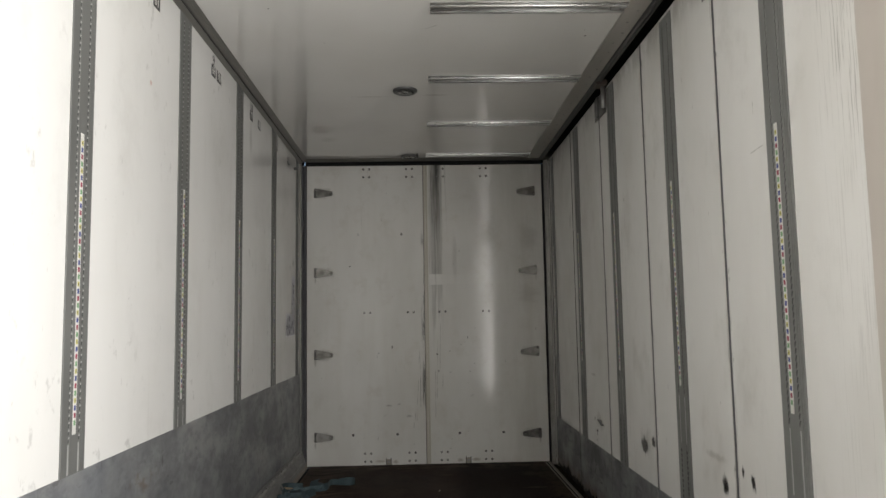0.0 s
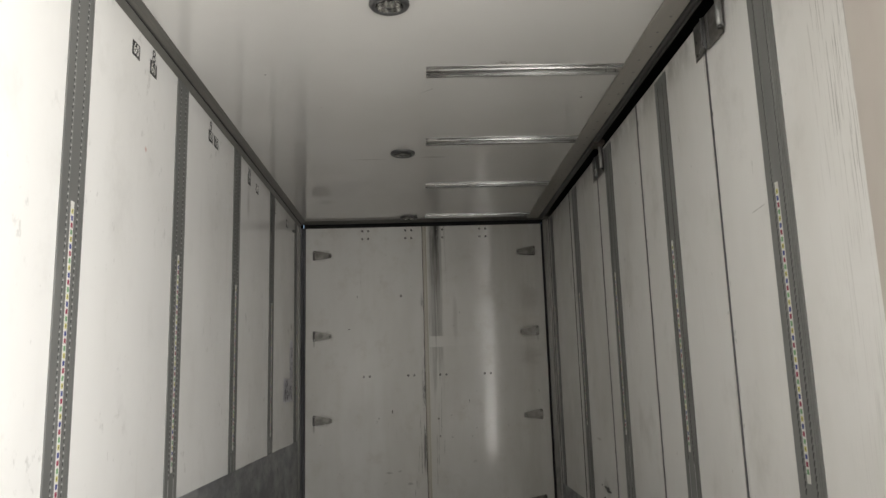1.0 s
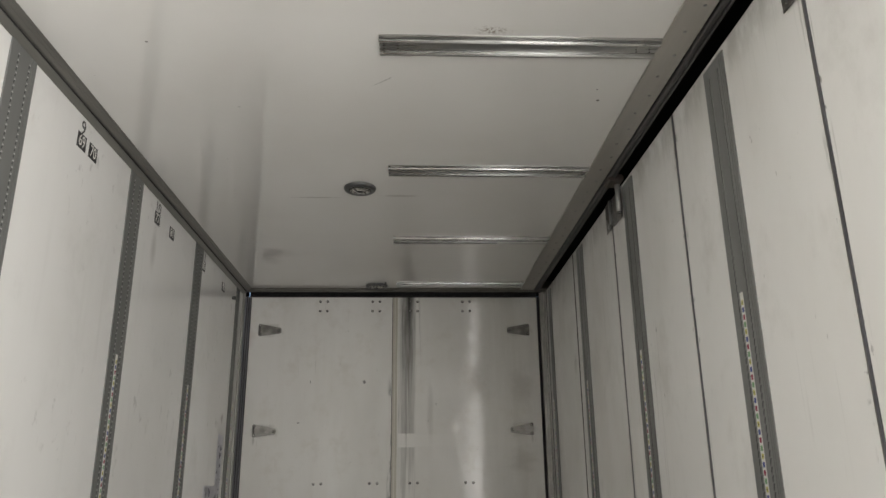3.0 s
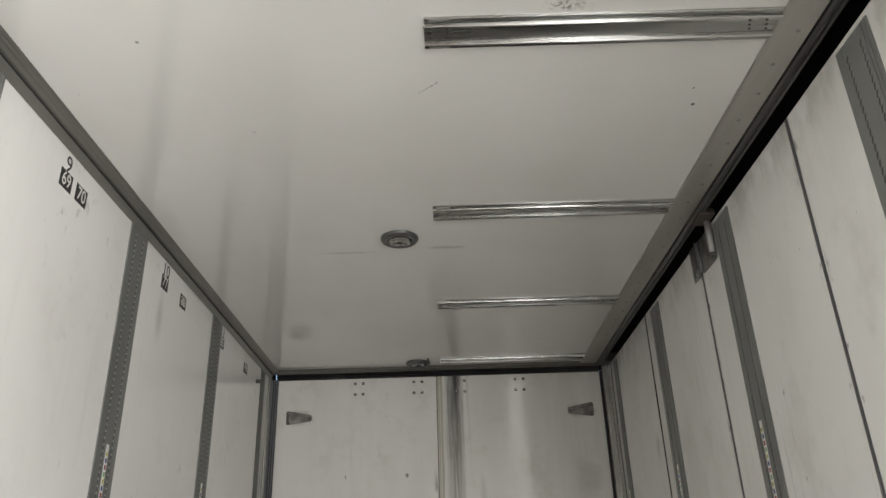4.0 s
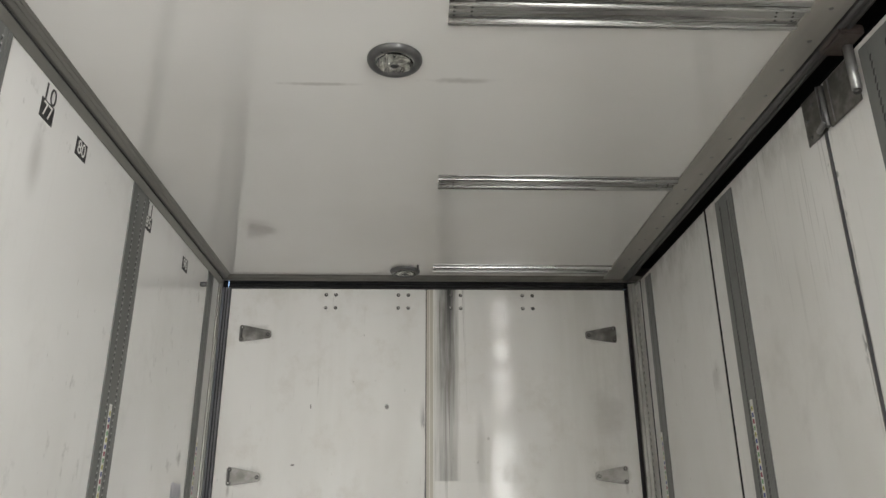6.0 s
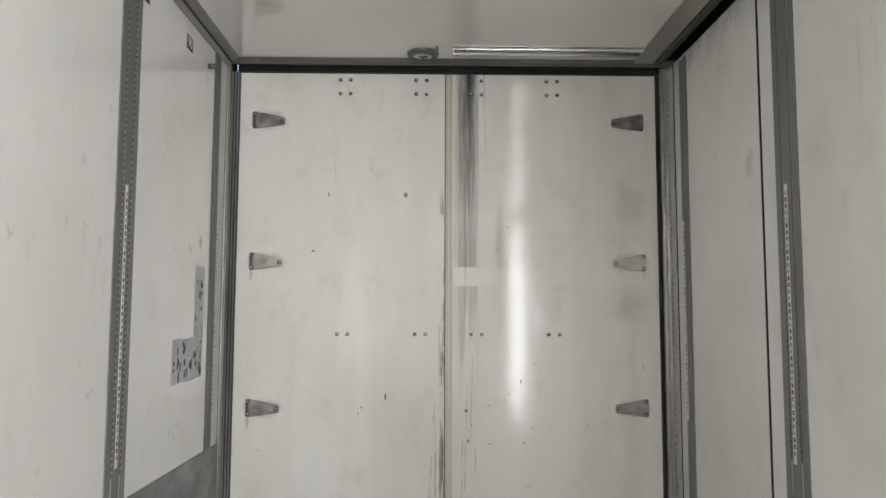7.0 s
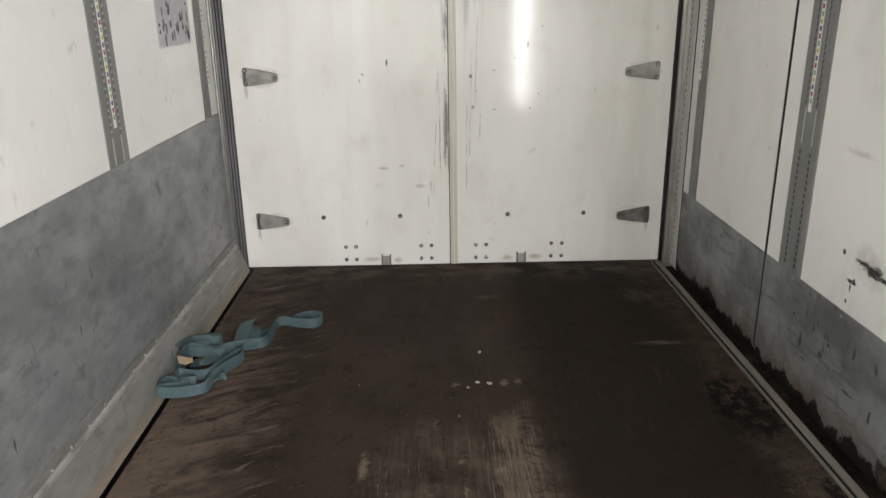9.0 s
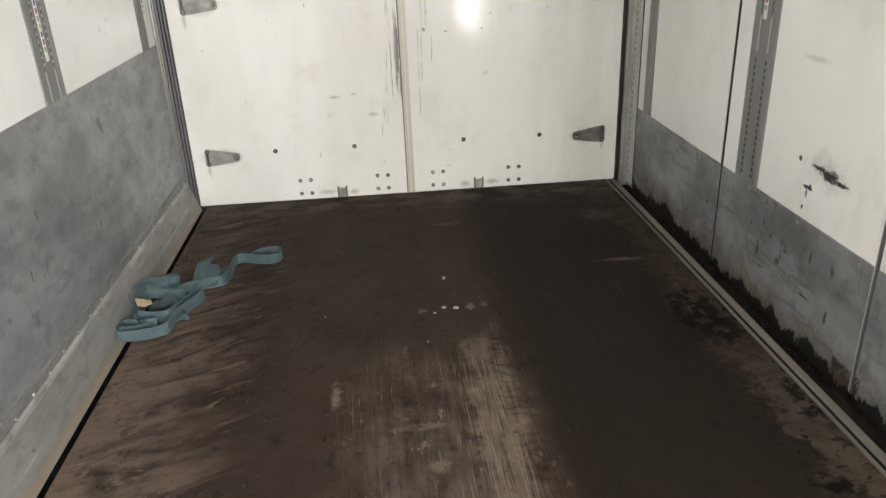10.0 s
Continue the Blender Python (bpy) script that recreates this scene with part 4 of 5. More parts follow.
# dark filler paints the shade inside the moulding's groove
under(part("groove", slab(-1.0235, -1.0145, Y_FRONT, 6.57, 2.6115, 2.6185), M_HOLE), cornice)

header = thing("door_header", (1.1, 2, 2.6), "aluminium cover plate and hanging rail over the side doors", "door track", kind="structure")
bm = bmesh.new()
box(bm, 0.953, 1.052, Y_FRONT, 6.6, 2.625, 2.6328, 0.0015)
under(part("cover_plate", bm, M_COVER, None, "dull aluminium strip with rivets"), header)
bm = bmesh.new()
for k in range(40):
    disc(bm, pose(1.006 + 0.012 * (k % 2), 1.2 + k * 0.133, 2.6252, 180), 0.006, 0.002, 10, 0.0015)
under(part("rivet_row", bm, M_STEEL), header)
bm = bmesh.new()
profile(bm, [(1.059, 2.70), (1.059, 2.624), (1.064, 2.618), (1.072, 2.616), (1.074, 2.621), (1.079, 2.621), (1.081, 2.614), (1.089, 2.614), (1.092, 2.622), (1.092, 2.642), (1.082, 2.652), (1.082, 2.70)], "y", Y_FRONT, 6.6)
under(part("hanging_rail", bm, M_RAIL_DARK), header)
# near-black block paints the shade above the hanging rail
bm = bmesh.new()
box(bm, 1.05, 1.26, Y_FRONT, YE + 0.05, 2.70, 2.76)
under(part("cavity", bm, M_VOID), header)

wall_right = thing("wall_right", (1.24, 2, 0), "outer skin behind the side doors, coloured near-black as if in shade", "wall", kind="structure")
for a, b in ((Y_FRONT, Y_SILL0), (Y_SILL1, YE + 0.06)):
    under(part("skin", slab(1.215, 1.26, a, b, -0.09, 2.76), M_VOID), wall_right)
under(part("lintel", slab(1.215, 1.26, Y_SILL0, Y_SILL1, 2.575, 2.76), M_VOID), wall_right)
under(part("panel", slab(XR, 1.2, Y_FRONT, Y_SILL0, 0.01, 2.605), M_WALL), wall_right)
wall_front = tagged(part("wall_front", slab(-1.12, 1.26, Y_FRONT - 0.08, Y_FRONT, -0.09, 2.76), M_WALL), "white front bulkhead of the load space", "wall", kind="structure")

# ---- slotted rails ----
SLOT_STEP = 0.0216


def rail_mesh(width, z0, z1, material):
    h = width / 2
    bm = bmesh.new()
    out = [(-h, 0), (-h, 0.004), (-h + 0.002, 0.005), (-0.039, 0.005), (-0.038, 0.0042), (-0.028, 0.0042), (-0.027, 0.005), (0.027, 0.005),
           (0.028, 0.0042), (0.038, 0.0042), (0.039, 0.005), (0.050, 0.005), (0.0505, 0.0025), (0.053, 0.0025), (0.0535, 0.005), (0.062, 0.005), (0.0625, 0.0025), (0.0645, 0.0025), (0.065, 0.005), (h - 0.002, 0.005), (h, 0.004), (h, 0)]
    if width < 0.1:
        out = [(-h, 0), (-h, 0.004), (-h + 0.002, 0.005), (-0.012, 0.005), (-0.01, 0.0035), (0.01, 0.0035), (0.012, 0.005), (h - 0.002, 0.005), (h, 0.004), (h, 0)]
    vs = [[bm.verts.new((u, z, v)) for u, v in out] for z in (z0, z1)]
    for k in range(len(out) - 1):
        bm.faces.new((vs[0][k], vs[0][k + 1], vs[1][k + 1], vs[1][k]))
    bm.faces.new(vs[0][::-1])
    bm.faces.new(vs[1])
    me = bpy.data.meshes.new("rail")
    bm.to_mesh(me)
    bm.free()
    me.materials.append(material)
    return me


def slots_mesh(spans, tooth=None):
    """A row of slanted louvres: a flat slit, coloured as shade, under a small raised tooth."""
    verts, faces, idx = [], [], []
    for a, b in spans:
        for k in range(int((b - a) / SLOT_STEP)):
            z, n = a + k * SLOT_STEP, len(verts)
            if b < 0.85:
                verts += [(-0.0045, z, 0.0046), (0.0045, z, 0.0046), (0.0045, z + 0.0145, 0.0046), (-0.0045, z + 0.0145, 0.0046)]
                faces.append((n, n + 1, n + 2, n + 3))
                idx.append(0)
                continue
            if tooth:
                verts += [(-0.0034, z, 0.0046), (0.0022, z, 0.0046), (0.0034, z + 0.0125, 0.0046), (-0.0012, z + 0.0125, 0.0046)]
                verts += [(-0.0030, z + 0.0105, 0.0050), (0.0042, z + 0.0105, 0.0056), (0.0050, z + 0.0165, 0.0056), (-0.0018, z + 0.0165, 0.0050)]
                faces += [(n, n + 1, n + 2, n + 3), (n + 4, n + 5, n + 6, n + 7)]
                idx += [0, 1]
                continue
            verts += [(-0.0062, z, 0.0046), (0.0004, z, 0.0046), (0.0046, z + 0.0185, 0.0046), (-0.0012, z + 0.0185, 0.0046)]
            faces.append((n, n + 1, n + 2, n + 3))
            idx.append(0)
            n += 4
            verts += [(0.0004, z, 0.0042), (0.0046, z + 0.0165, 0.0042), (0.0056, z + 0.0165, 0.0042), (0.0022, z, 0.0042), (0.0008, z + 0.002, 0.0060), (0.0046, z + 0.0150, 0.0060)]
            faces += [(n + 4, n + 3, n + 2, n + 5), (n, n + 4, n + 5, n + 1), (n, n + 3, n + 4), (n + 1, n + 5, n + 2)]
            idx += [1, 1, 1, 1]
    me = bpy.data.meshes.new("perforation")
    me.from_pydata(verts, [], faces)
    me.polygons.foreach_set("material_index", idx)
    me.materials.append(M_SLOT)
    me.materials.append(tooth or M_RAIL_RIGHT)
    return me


def sheet_mesh(name, w, h, d, material):
    bm = box(bmesh.new(), -w / 2, w / 2, 0, h, 0, d)
    me = bpy.data.meshes.new(name)
    bm.to_mesh(me)
    bm.free()
    me.materials.append(material)
    return me


TAPE_Z0, TAPE_Z1 = 0.905, 1.811
TAPE = sheet_mesh("load_tape", 0.021, TAPE_Z1 - TAPE_Z0, 0.0007, M_TAPE)
MARKS = [sheet_mesh("mark", 0.0115, 0.0145, 0.0012, m) for m in (M_YELLOW, M_BLUE, M_RED, M_GREEN)]
DOT = sheet_mesh("mark", 0.004, 0.005, 0.0016, M_INK)
LINE_L = sheet_mesh("pale_line", 0.006, 0.085, 0.0006, M_RAIL_PALE)
LINE_R = sheet_mesh("pale_line", 0.006, 0.2, 0.0006, M_RAIL_PALE)
LINE_R_LOW = sheet_mesh("pale_line", 0.006, 0.11, 0.0006, M_RAIL_PALE)
RAIL_L, RAIL_L_END = rail_mesh(0.152, 0.79, 2.594, M_RAIL), rail_mesh(0.09, 0.79, 2.594, M_RAIL)
RAIL_R, RAIL_R_END = rail_mesh(0.152, 0.397, 2.584, M_RAIL_RIGHT), rail_mesh(0.09, 0.397, 2.584, M_RAIL_RIGHT)
SLOTS_L, SLOTS_R, SLOTS_R_LOW = slots_mesh([(0.885, 2.575)], M_RAIL_PALE), slots_mesh([(0.415, 0.665), (0.885, 2.565)]), slots_mesh([(0.415, 0.81), (0.935, 2.565)])
FRAME_L = Matrix(((0, 0, 1, 0), (1, 0, 0, 0), (0, 1, 0, 0), (0, 0, 0, 1)))
FRAME_R = Matrix(((0, 0, -1, 0), (-1, 0, 0, 0), (0, 1, 0, 0), (0, 0, 0, 1)))


def put(name, me, parent, m):
    ob = new(name, me)
    ob.parent = parent
    if parent.parent is None and parent.type == "EMPTY":
        ob.matrix_parent_inverse = Matrix.Translation(parent.location).inverted()
    ob.matrix_basis = m
    return ob


def dress_rail(parent, frame_m, x, y, left, rows=(-0.033, 0.033), tape=0.0, end=False):
    """A slotted rail with its load tape; parent is the Empty that carries it."""
    at = Matrix.Translation((x, y, 0)) @ frame_m
    put("rail", (RAIL_L_END if left else RAIL_R_END) if end else (RAIL_L if left else RAIL_R), parent, at)
    for u in rows:
        low = not left and y > 5
        put("perforation", SLOTS_L if left else SLOTS_R_LOW if low else SLOTS_R, parent, at @ Matrix.Translation((u, 0, 0.0002)) @ Matrix.Diagonal((1.0 if left else 1.4, 1, 1, 1)))
        put("pale_line", LINE_L if left else LINE_R_LOW if low else LINE_R, parent, at @ Matrix.Translation((u, 0.793 if left else 0.818 if low else 0.672, 0.0042)))
    lift = 0.0 if left else 0.014
    ob = put("load_tape", TAPE, parent, at @ Matrix.Translation((tape, TAPE_Z0 + lift, 0.0052)))
    k, z = 0, TAPE_Z1 - TAPE_Z0 - 0.03
    while z > 0.015:
        c = new("mark", MARKS[k % 4])
        c.parent, c.matrix_basis = ob, Matrix.Translation((0, z - 0.0073, 0.0))
        if k % 4 == 0:
            c = new("mark", DOT)
            c.parent, c.matrix_basis = ob, Matrix.Translation((0, z - 0.0025, 0.0))
        k, z = k + 1, z - SLOT_STEP


for y in (1.475, 2.458, 3.437, 4.432, 5.439):
    rail = thing("lashing_rail", (XL, y, 0.79), "grey slotted lashing rail with a coloured load tape", "lashing rail", "lashing rails on the wall")
    dress_rail(rail, FRAME_L, XL, y, True)
rail = thing("lashing_rail", (XL, 6.42, 0.79), "narrow grey lashing rail beside the rear door frame", "lashing rail", "lashing rails on the wall")
dress_rail(rail, FRAME_L, XL, 6.42, True, (), 0.052, True)

# ---- side doors ----


def side_door(y0, y1, rail_y, end=False):
    d = thing("side_door", (XR, (y0 + y1) / 2, 0.02), "white side door panel with grey kick plate, closed", "door", "side doors in the row")
    a, b = y0 + 0.0045, y1 - 0.0045
    under(part("panel", slab(XR, 1.2, a, b, 0.02, 2.605, 0.002), M_DOOR), d)
    under(part("kick_plate", slab(XR - 0.0025, XR + 0.004, a + 0.008, b - 0.002, 0.0, 0.395, 0.001), M_KICK, None, "dented grey metal kick plate"), d)
    under(part("edge_strip", slab(XR - 0.002, XR + 0.004, a + 0.0018, a + 0.0045, 0.02, 2.603, 0.0008), M_MOULD, None, "thin metal edge strip"), d)
    under(part("gasket", slab(XR - 0.0012, 1.205, b - 0.001, b + 0.0086, 0.02, 2.603), M_RUBBER_WORN if y1 < 5 else M_VOID, None, "black rubber seam gasket"), d)
    bm = bmesh.new()
    for k in range(6):
        disc(bm, pose(XR - 0.0025, a + 0.06 + k * (b - a - 0.12) / 5, 0.377, 0, -90), 0.005, 0.0015, 10, 0.001)
    under(part("rivet_row", bm, M_STEEL), d)
    dress_rail(d, FRAME_R, XR, rail_y, False, () if end else (-0.033, 0.033), -0.03 if end else -0.008, end)
    return d


for y0, y1, ry in ((2.005, 2.907, 2.455), (2.907, 3.828, 3.438), (3.828, 4.715, 4.43), (4.715, 5.605, 5.42)):
    side_door(y0, y1, ry)
side_door(5.605, 6.52, 6.385, True)
beige = thing("door_jamb", (1.12, 1.95, 0.02), "plain beige edge panel beside the open doorway", "door frame")
under(part("panel", slab(1.122, 1.19, 1.25, 2.003, 0.02, 2.605, 0.003), M_BEIGE), beige)


def door_catch(y):
    """Folded hinge over the seam between two side doors, hung from the rail by a drop pin."""
    c = thing("door_bracket", (XR, y, 2.45), "steel hinge bracket with a drop pin above the side doors", "bracket", "brackets over the side doors")
    x = XR - 0.003
    under(part("plate", slab(x - 0.004, x, y - 0.016, y + 0.088, 2.456, 2.602, 0.0015), M_HINGE), c)
    under(part("band", slab(x - 0.008, x - 0.002, y - 0.187, y - 0.042, 2.452, 2.592, 0.0015), M_HINGE), c)
    under(part("fold", slab(x - 0.018, x - 0.003, y - 0.021, y - 0.0165, 2.475, 2.594, 0.001), M_STEEL, None, "bright folded edge"), c)
    under(part("fold", slab(x - 0.0105, x - 0.007, y - 0.068, y - 0.063, 2.456, 2.59, 0.001), M_STEEL), c)
    under(part("knuckle", rod(bmesh.new(), (x - 0.009, y - 0.031, 2.46), (x - 0.009, y - 0.031, 2.588), 0.008), M_BEZEL), c)
    under(part("hook", rod(bmesh.new(), (x - 0.016, y - 0.034, 2.476), (x - 0.012, y + 0.012, 2.464), 0.0085), M_STEEL), c)
    pin = under(part("pin", rod(bmesh.new(), (x - 0.019, y - 0.196, 2.474), (x - 0.019, y - 0.196, 2.614), 0.0125), M_STEEL, None, "bright round drop pin"), c)
    cap = part("pin_end", rod(bmesh.new(), (x - 0.019, y - 0.196, 2.464), (x - 0.019, y - 0.196, 2.4735), 0.0105), M_BEZEL)
    cap.parent = pin
    under(part("hanger", slab(1.06, x - 0.002, y - 0.255, y - 0.15, 2.604, 2.634, 0.006), M_HANGER, None, "brown rusted hanger block"), c)
    for dy, dz in ((0.062, 0.02), (0.066, 0.075), (0.03, 0.11)):
        under(part("bolt", disc(bmesh.new(), pose(x - 0.004, y + dy, 2.456 + dz, 0, -90), 0.0055, 0.0025, 12, 0.002), M_BEZEL), c)


for y in (2.905, 4.712):
    door_catch(y)

# ---- the rear end ----
post = thing("rear_post", (XR, 6.56, 0), "grey aluminium door post with a pale perforated strip", "door frame", kind="structure")
bm = bmesh.new()
profile(bm, [(XR + 0.06, 6.527), (XR + 0.005, 6.529), (XR + 0.005, 6.617), (XR + 0.001, 6.622), (XR - 0.014, 6.626), (XR - 0.016, 6.632), (XR - 0.030, 6.635),
             (XR - 0.0355, 6.642), (XR - 0.0355, 6.70), (XR + 0.06, 6.70)], "z", -0.04, 2.62)
under(part("post_profile", bm, M_MOULD), post)
under(part("perforated_strip", slab(XR - 0.002, XR + 0.006, 6.54, 6.611, 0.0, 2.6, 0.0015), M_PALE, None, "pale strip with a row of small slots"), post)
# slots are small dark blocks, their shade put into the colour
bm = bmesh.new()
for k in range(76):
    box(bm, XR - 0.0028, XR, 6.592, 6.598, 0.05 + k * 0.033, 0.068 + k * 0.033)
under(part("perforation", bm, M_HOLE), post)

frame_left = thing("rear_post", (XL, 6.6, 0), "aluminium rear door frame with a bright worn edge", "door frame", kind="structure")
bm = bmesh.new()
profile(bm, [(-1.12, 6.575), (XL, 6.575), (XL + 0.002, 6.58), (XL + 0.009, 6.582), (XL + 0.009, 6.594), (XL + 0.003, 6.597), (XL + 0.003, 6.612),
             (XL + 0.010, 6.615), (XL + 0.010, 6.63), (XL - 0.0, 6.64), (XL - 0.0, 6.72), (-1.12, 6.72)], "z", -0.04, 2.62)
under(part("post_profile", bm, M_TRIM), frame_left)

head = thing("rear_header", (0, 6.6, 2.62), "dark aluminium header over the rear doors", "door frame", kind="structure")
bm = bmesh.new()
profile(bm, [(6.545, 2.6335), (6.55, 2.628), (6.575, 2.624), (6.58, 2.617), (6.60, 2.615), (6.62, 2.6335), (6.66, 2.6335), (6.66, 2.76), (6.61, 2.76), (6.61, 2.70)], "x", -1.12, 1.26)
under(part("header_profile", bm, M_TRIM), head)


def ribbed(bm, along, a, b, edge0, edge1, y):
    """A rubber seal with three soft ribs, facing the load space."""
    n = 3
    w = (edge1 - edge0) / n
    pts = [(edge0, y + 0.05)]
    for k in range(n):
        c0 = edge0 + k * w
        pts += [(c0, y + 0.018), (c0 + w * 0.2, y + 0.003), (c0 + w * 0.5, y), (c0 + w * 0.8, y + 0.003)]
    pts += [(edge1, y + 0.012), (edge1, y + 0.05)]
    profile(bm, pts if along == "z" else [(v, u) for u, v in pts], along, a, b)
    bm.normal_update()
    # rib faces turned to the load space take the painted highlight
    for f in bm.faces:
        f.material_index = 1 if f.normal.y < -0.7 else 0
    return bm


seal = thing("door_seal", (0, 6.65, 0), "black ribbed rubber seal round the rear doors", "door seal", kind="structure")
for e0, e1 in ((-1.030, -0.988), (1.0825, 1.0965)):
    under(part("seal_strip", ribbed(bmesh.new(), "z", 0.0, 2.59, e0, e1, 6.632), [M_RUBBER, M_RUBBER_RIB]), seal)
under(part("seal_strip", ribbed(bmesh.new(), "x", -1.0, 1.0815, 2.5895, 2.6335, 6.637), [M_RUBBER, M_RUBBER]), seal)
under(part("seal_strip", ribbed(bmesh.new(), "x", -1.03, 1.13, -0.012, 0.014, 6.652), [M_RUBBER, M_RUBBER]), seal)
# added near-black fillers darken the corners and leave small openings for daylight
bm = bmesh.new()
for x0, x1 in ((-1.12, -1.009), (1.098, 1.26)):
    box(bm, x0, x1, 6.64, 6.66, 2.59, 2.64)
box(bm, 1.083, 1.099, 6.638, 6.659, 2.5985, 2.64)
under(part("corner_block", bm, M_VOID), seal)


def bolt(parent, x, z, r=0.0095):
    bm = disc(bmesh.new(), pose(x, YE, z, 90), r, 0.003, 16)
    disc(bm, pose(x, YE - 0.003, z + (0.0015 if r < 0.01 else 0), 90), r * (0.68 if r < 0.01 else 0.4), 0.003, 14, 0.002, 1)
    under(part("bolt", bm, [M_BOLT, M_CAP]), parent)


def hinge_plate(parent, x, z, s):
    """Tapered backing plate of a hinge, wide at the outer edge, with three bolts."""
    bm = bmesh.new()
    out = []
    for cx, cz, r, a0, a1 in ((0.014, 0.030, 0.013, 90, 180), (0.014, -0.032, 0.013, 180, 270), (0.150, -0.012, 0.014, 270, 360), (0.150, 0.002, 0.014, 0, 90)):
        for k in range(7):
            a = radians(a0 + (a1 - a0) * k / 6)
            out.append((x + s * (cx + r * math.cos(a)), z + cz + r * math.sin(a)))
    profile(bm, out, "y", YE - 0.005, YE + 0.002)
    bmesh.ops.bevel(bm, geom=[e for e in bm.edges if abs(e.verts[0].co.y - (YE - 0.005)) < 1e-5 and abs(e.verts[1].co.y - (YE - 0.005)) < 1e-5], offset=0.0015, segments=1, affect="EDGES")
    p = under(part("hinge_plate", bm, M_HINGE, None, "dull tapered steel hinge plate"), parent)
    if s > 0:
        part("ridge", slab(x + s * 0.013 - 0.0055, x + s * 0.013 + 0.0055, YE - 0.0085, YE - 0.0045, z - 0.034, z + 0.033, 0.002), M_BOLT, p, "dark greasy ridge between the bolts")
    for cx, cz in ((0.015, 0.029), (0.015, -0.031), (0.147, -0.006)):
        bm = disc(bmesh.new(), pose(x + s * cx, YE - 0.005, z + cz, 90), 0.0098, 0.004, 16)
        disc(bm, pose(x + s * cx, YE - 0.0088, z + cz, 90), 0.0058, 0.003, 12, 0.002, 1)
        b = part("bolt", bm, [M_BOLT, M_CAP])
        b.parent = p


def rear_door(x0, x1, side):
    d = thing("rear_door", ((x0 + x1) / 2, YE, 0.014), "white rear door leaf with steel hinge plates, closed and scuffed", "door", "rear doors")
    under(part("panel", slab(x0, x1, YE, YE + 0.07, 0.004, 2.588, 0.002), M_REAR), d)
    outer, s = (-0.927, 1) if side < 0 else (1.021, -1)
    for z in (0.245, 0.943, 1.648, 2.349):
        hinge_plate(d, outer, z, s)
    xs = (-0.493, -0.442, -0.116, -0.064) if side < 0 else (0.158, 0.210, 0.537, 0.590)
    for x in xs:
        for z in (0.035, 0.102, 1.295, 2.486, 2.556):
            bolt(d, x, z)
    for x in ((-0.594, -0.216) if side < 0 else (0.316, 0.692)):
        bolt(d, x, 0.258, 0.011)
    lx = -0.293 if side < 0 else 0.386
    bm = box(bmesh.new(), lx - 0.019, lx + 0.019, YE - 0.004, YE + 0.001, 0.006, 0.052, 0.001)
    latch = under(part("latch_plate", bm, M_PAPER, None, "brown stained plate between two dark lugs"), d)
    for e in (-1, 1):
        lug = part("lug", slab(lx + e * 0.0205 - 0.0035, lx + e * 0.0205 + 0.0035, YE - 0.011, YE + 0.001, 0.004, 0.062, 0.0015), M_BEZEL)
        lug.parent = latch
    b = part("bolt", disc(bmesh.new(), pose(lx, YE - 0.004, 0.03, 90), 0.011, 0.005, 18, 0.003), M_STEEL)
    b.parent = latch
    return d


rear_door(-0.987, 0.0275, -1)
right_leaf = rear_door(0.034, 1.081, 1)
bm = bmesh.new()
profile(bm, [(0.032, YE + 0.001), (0.032, YE - 0.002), (0.034, YE - 0.003), (0.046, YE - 0.003), (0.047, YE + 0.0005), (0.049, YE + 0.0005), (0.050, YE - 0.003),
             (0.064, YE - 0.003), (0.066, YE - 0.001), (0.066, YE + 0.001)], "z", 0.004, 2.586)
under(part("cover_strip", bm, M_STRIP, None, "yellowed plastic cover strip on the meeting edge"), right_leaf)
under(part("seam_gasket", slab(0.0255, 0.0345, YE + 0.004, YE + 0.05, 0.004, 2.586), M_RUBBER), right_leaf)

# ---- ceiling rails and lamps ----


def ceiling_rail(y):
    """Aluminium load-bar rail: two flanges and two round lips with a flat web sunk between them."""
    r = thing("ceiling_rail", (0.5, y, ZC), "shiny ribbed aluminium load rail fixed to the ceiling", "ceiling rail", "rails across the ceiling")
    bm = bmesh.new()
    out = [(-0.057, 0.0), (-0.057, -0.004), (-0.055, -0.006), (-0.043, -0.006), (-0.0425, -0.004), (-0.040, -0.004), (-0.039, -0.012), (-0.036, -0.0155), (-0.032, -0.0155), (-0.029, -0.012), (-0.028, -0.004),
           (0.028, -0.004), (0.029, -0.012), (0.032, -0.0155), (0.036, -0.0155), (0.039, -0.012), (0.040, -0.004), (0.0425, -0.004), (0.043, -0.006), (0.055, -0.006), (0.057, -0.004), (0.057, 0.0)]
    profile(bm, [(y + u, ZC + v) for u, v in out], "x", 0.06, 0.954)
    under(part("rail_body", bm, M_ALU), r)
    for dy in (-0.0495, 0.0495):
        under(part("end_cap", slab(0.072, 0.125, y + dy - 0.005, y + dy + 0.005, ZC - 0.0075, ZC - 0.005, 0.0008), M_ALU_DULL, None, "dull plastic slip on the flange"), r)
    for x in (0.074, 0.118, 0.885, 0.928):
        for dy in (-0.016, 0.0, 0.016):
            under(part("rivet", disc(bmesh.new(), pose(x + 0.3 * dy * (x > 0.5), y + dy, ZC - 0.004, 180), 0.0034, 0.0012, 8, 0.0008), M_HOLE), r)


for y in (3.435, 4.431, 5.421, 6.428):
    ceiling_rail(y)


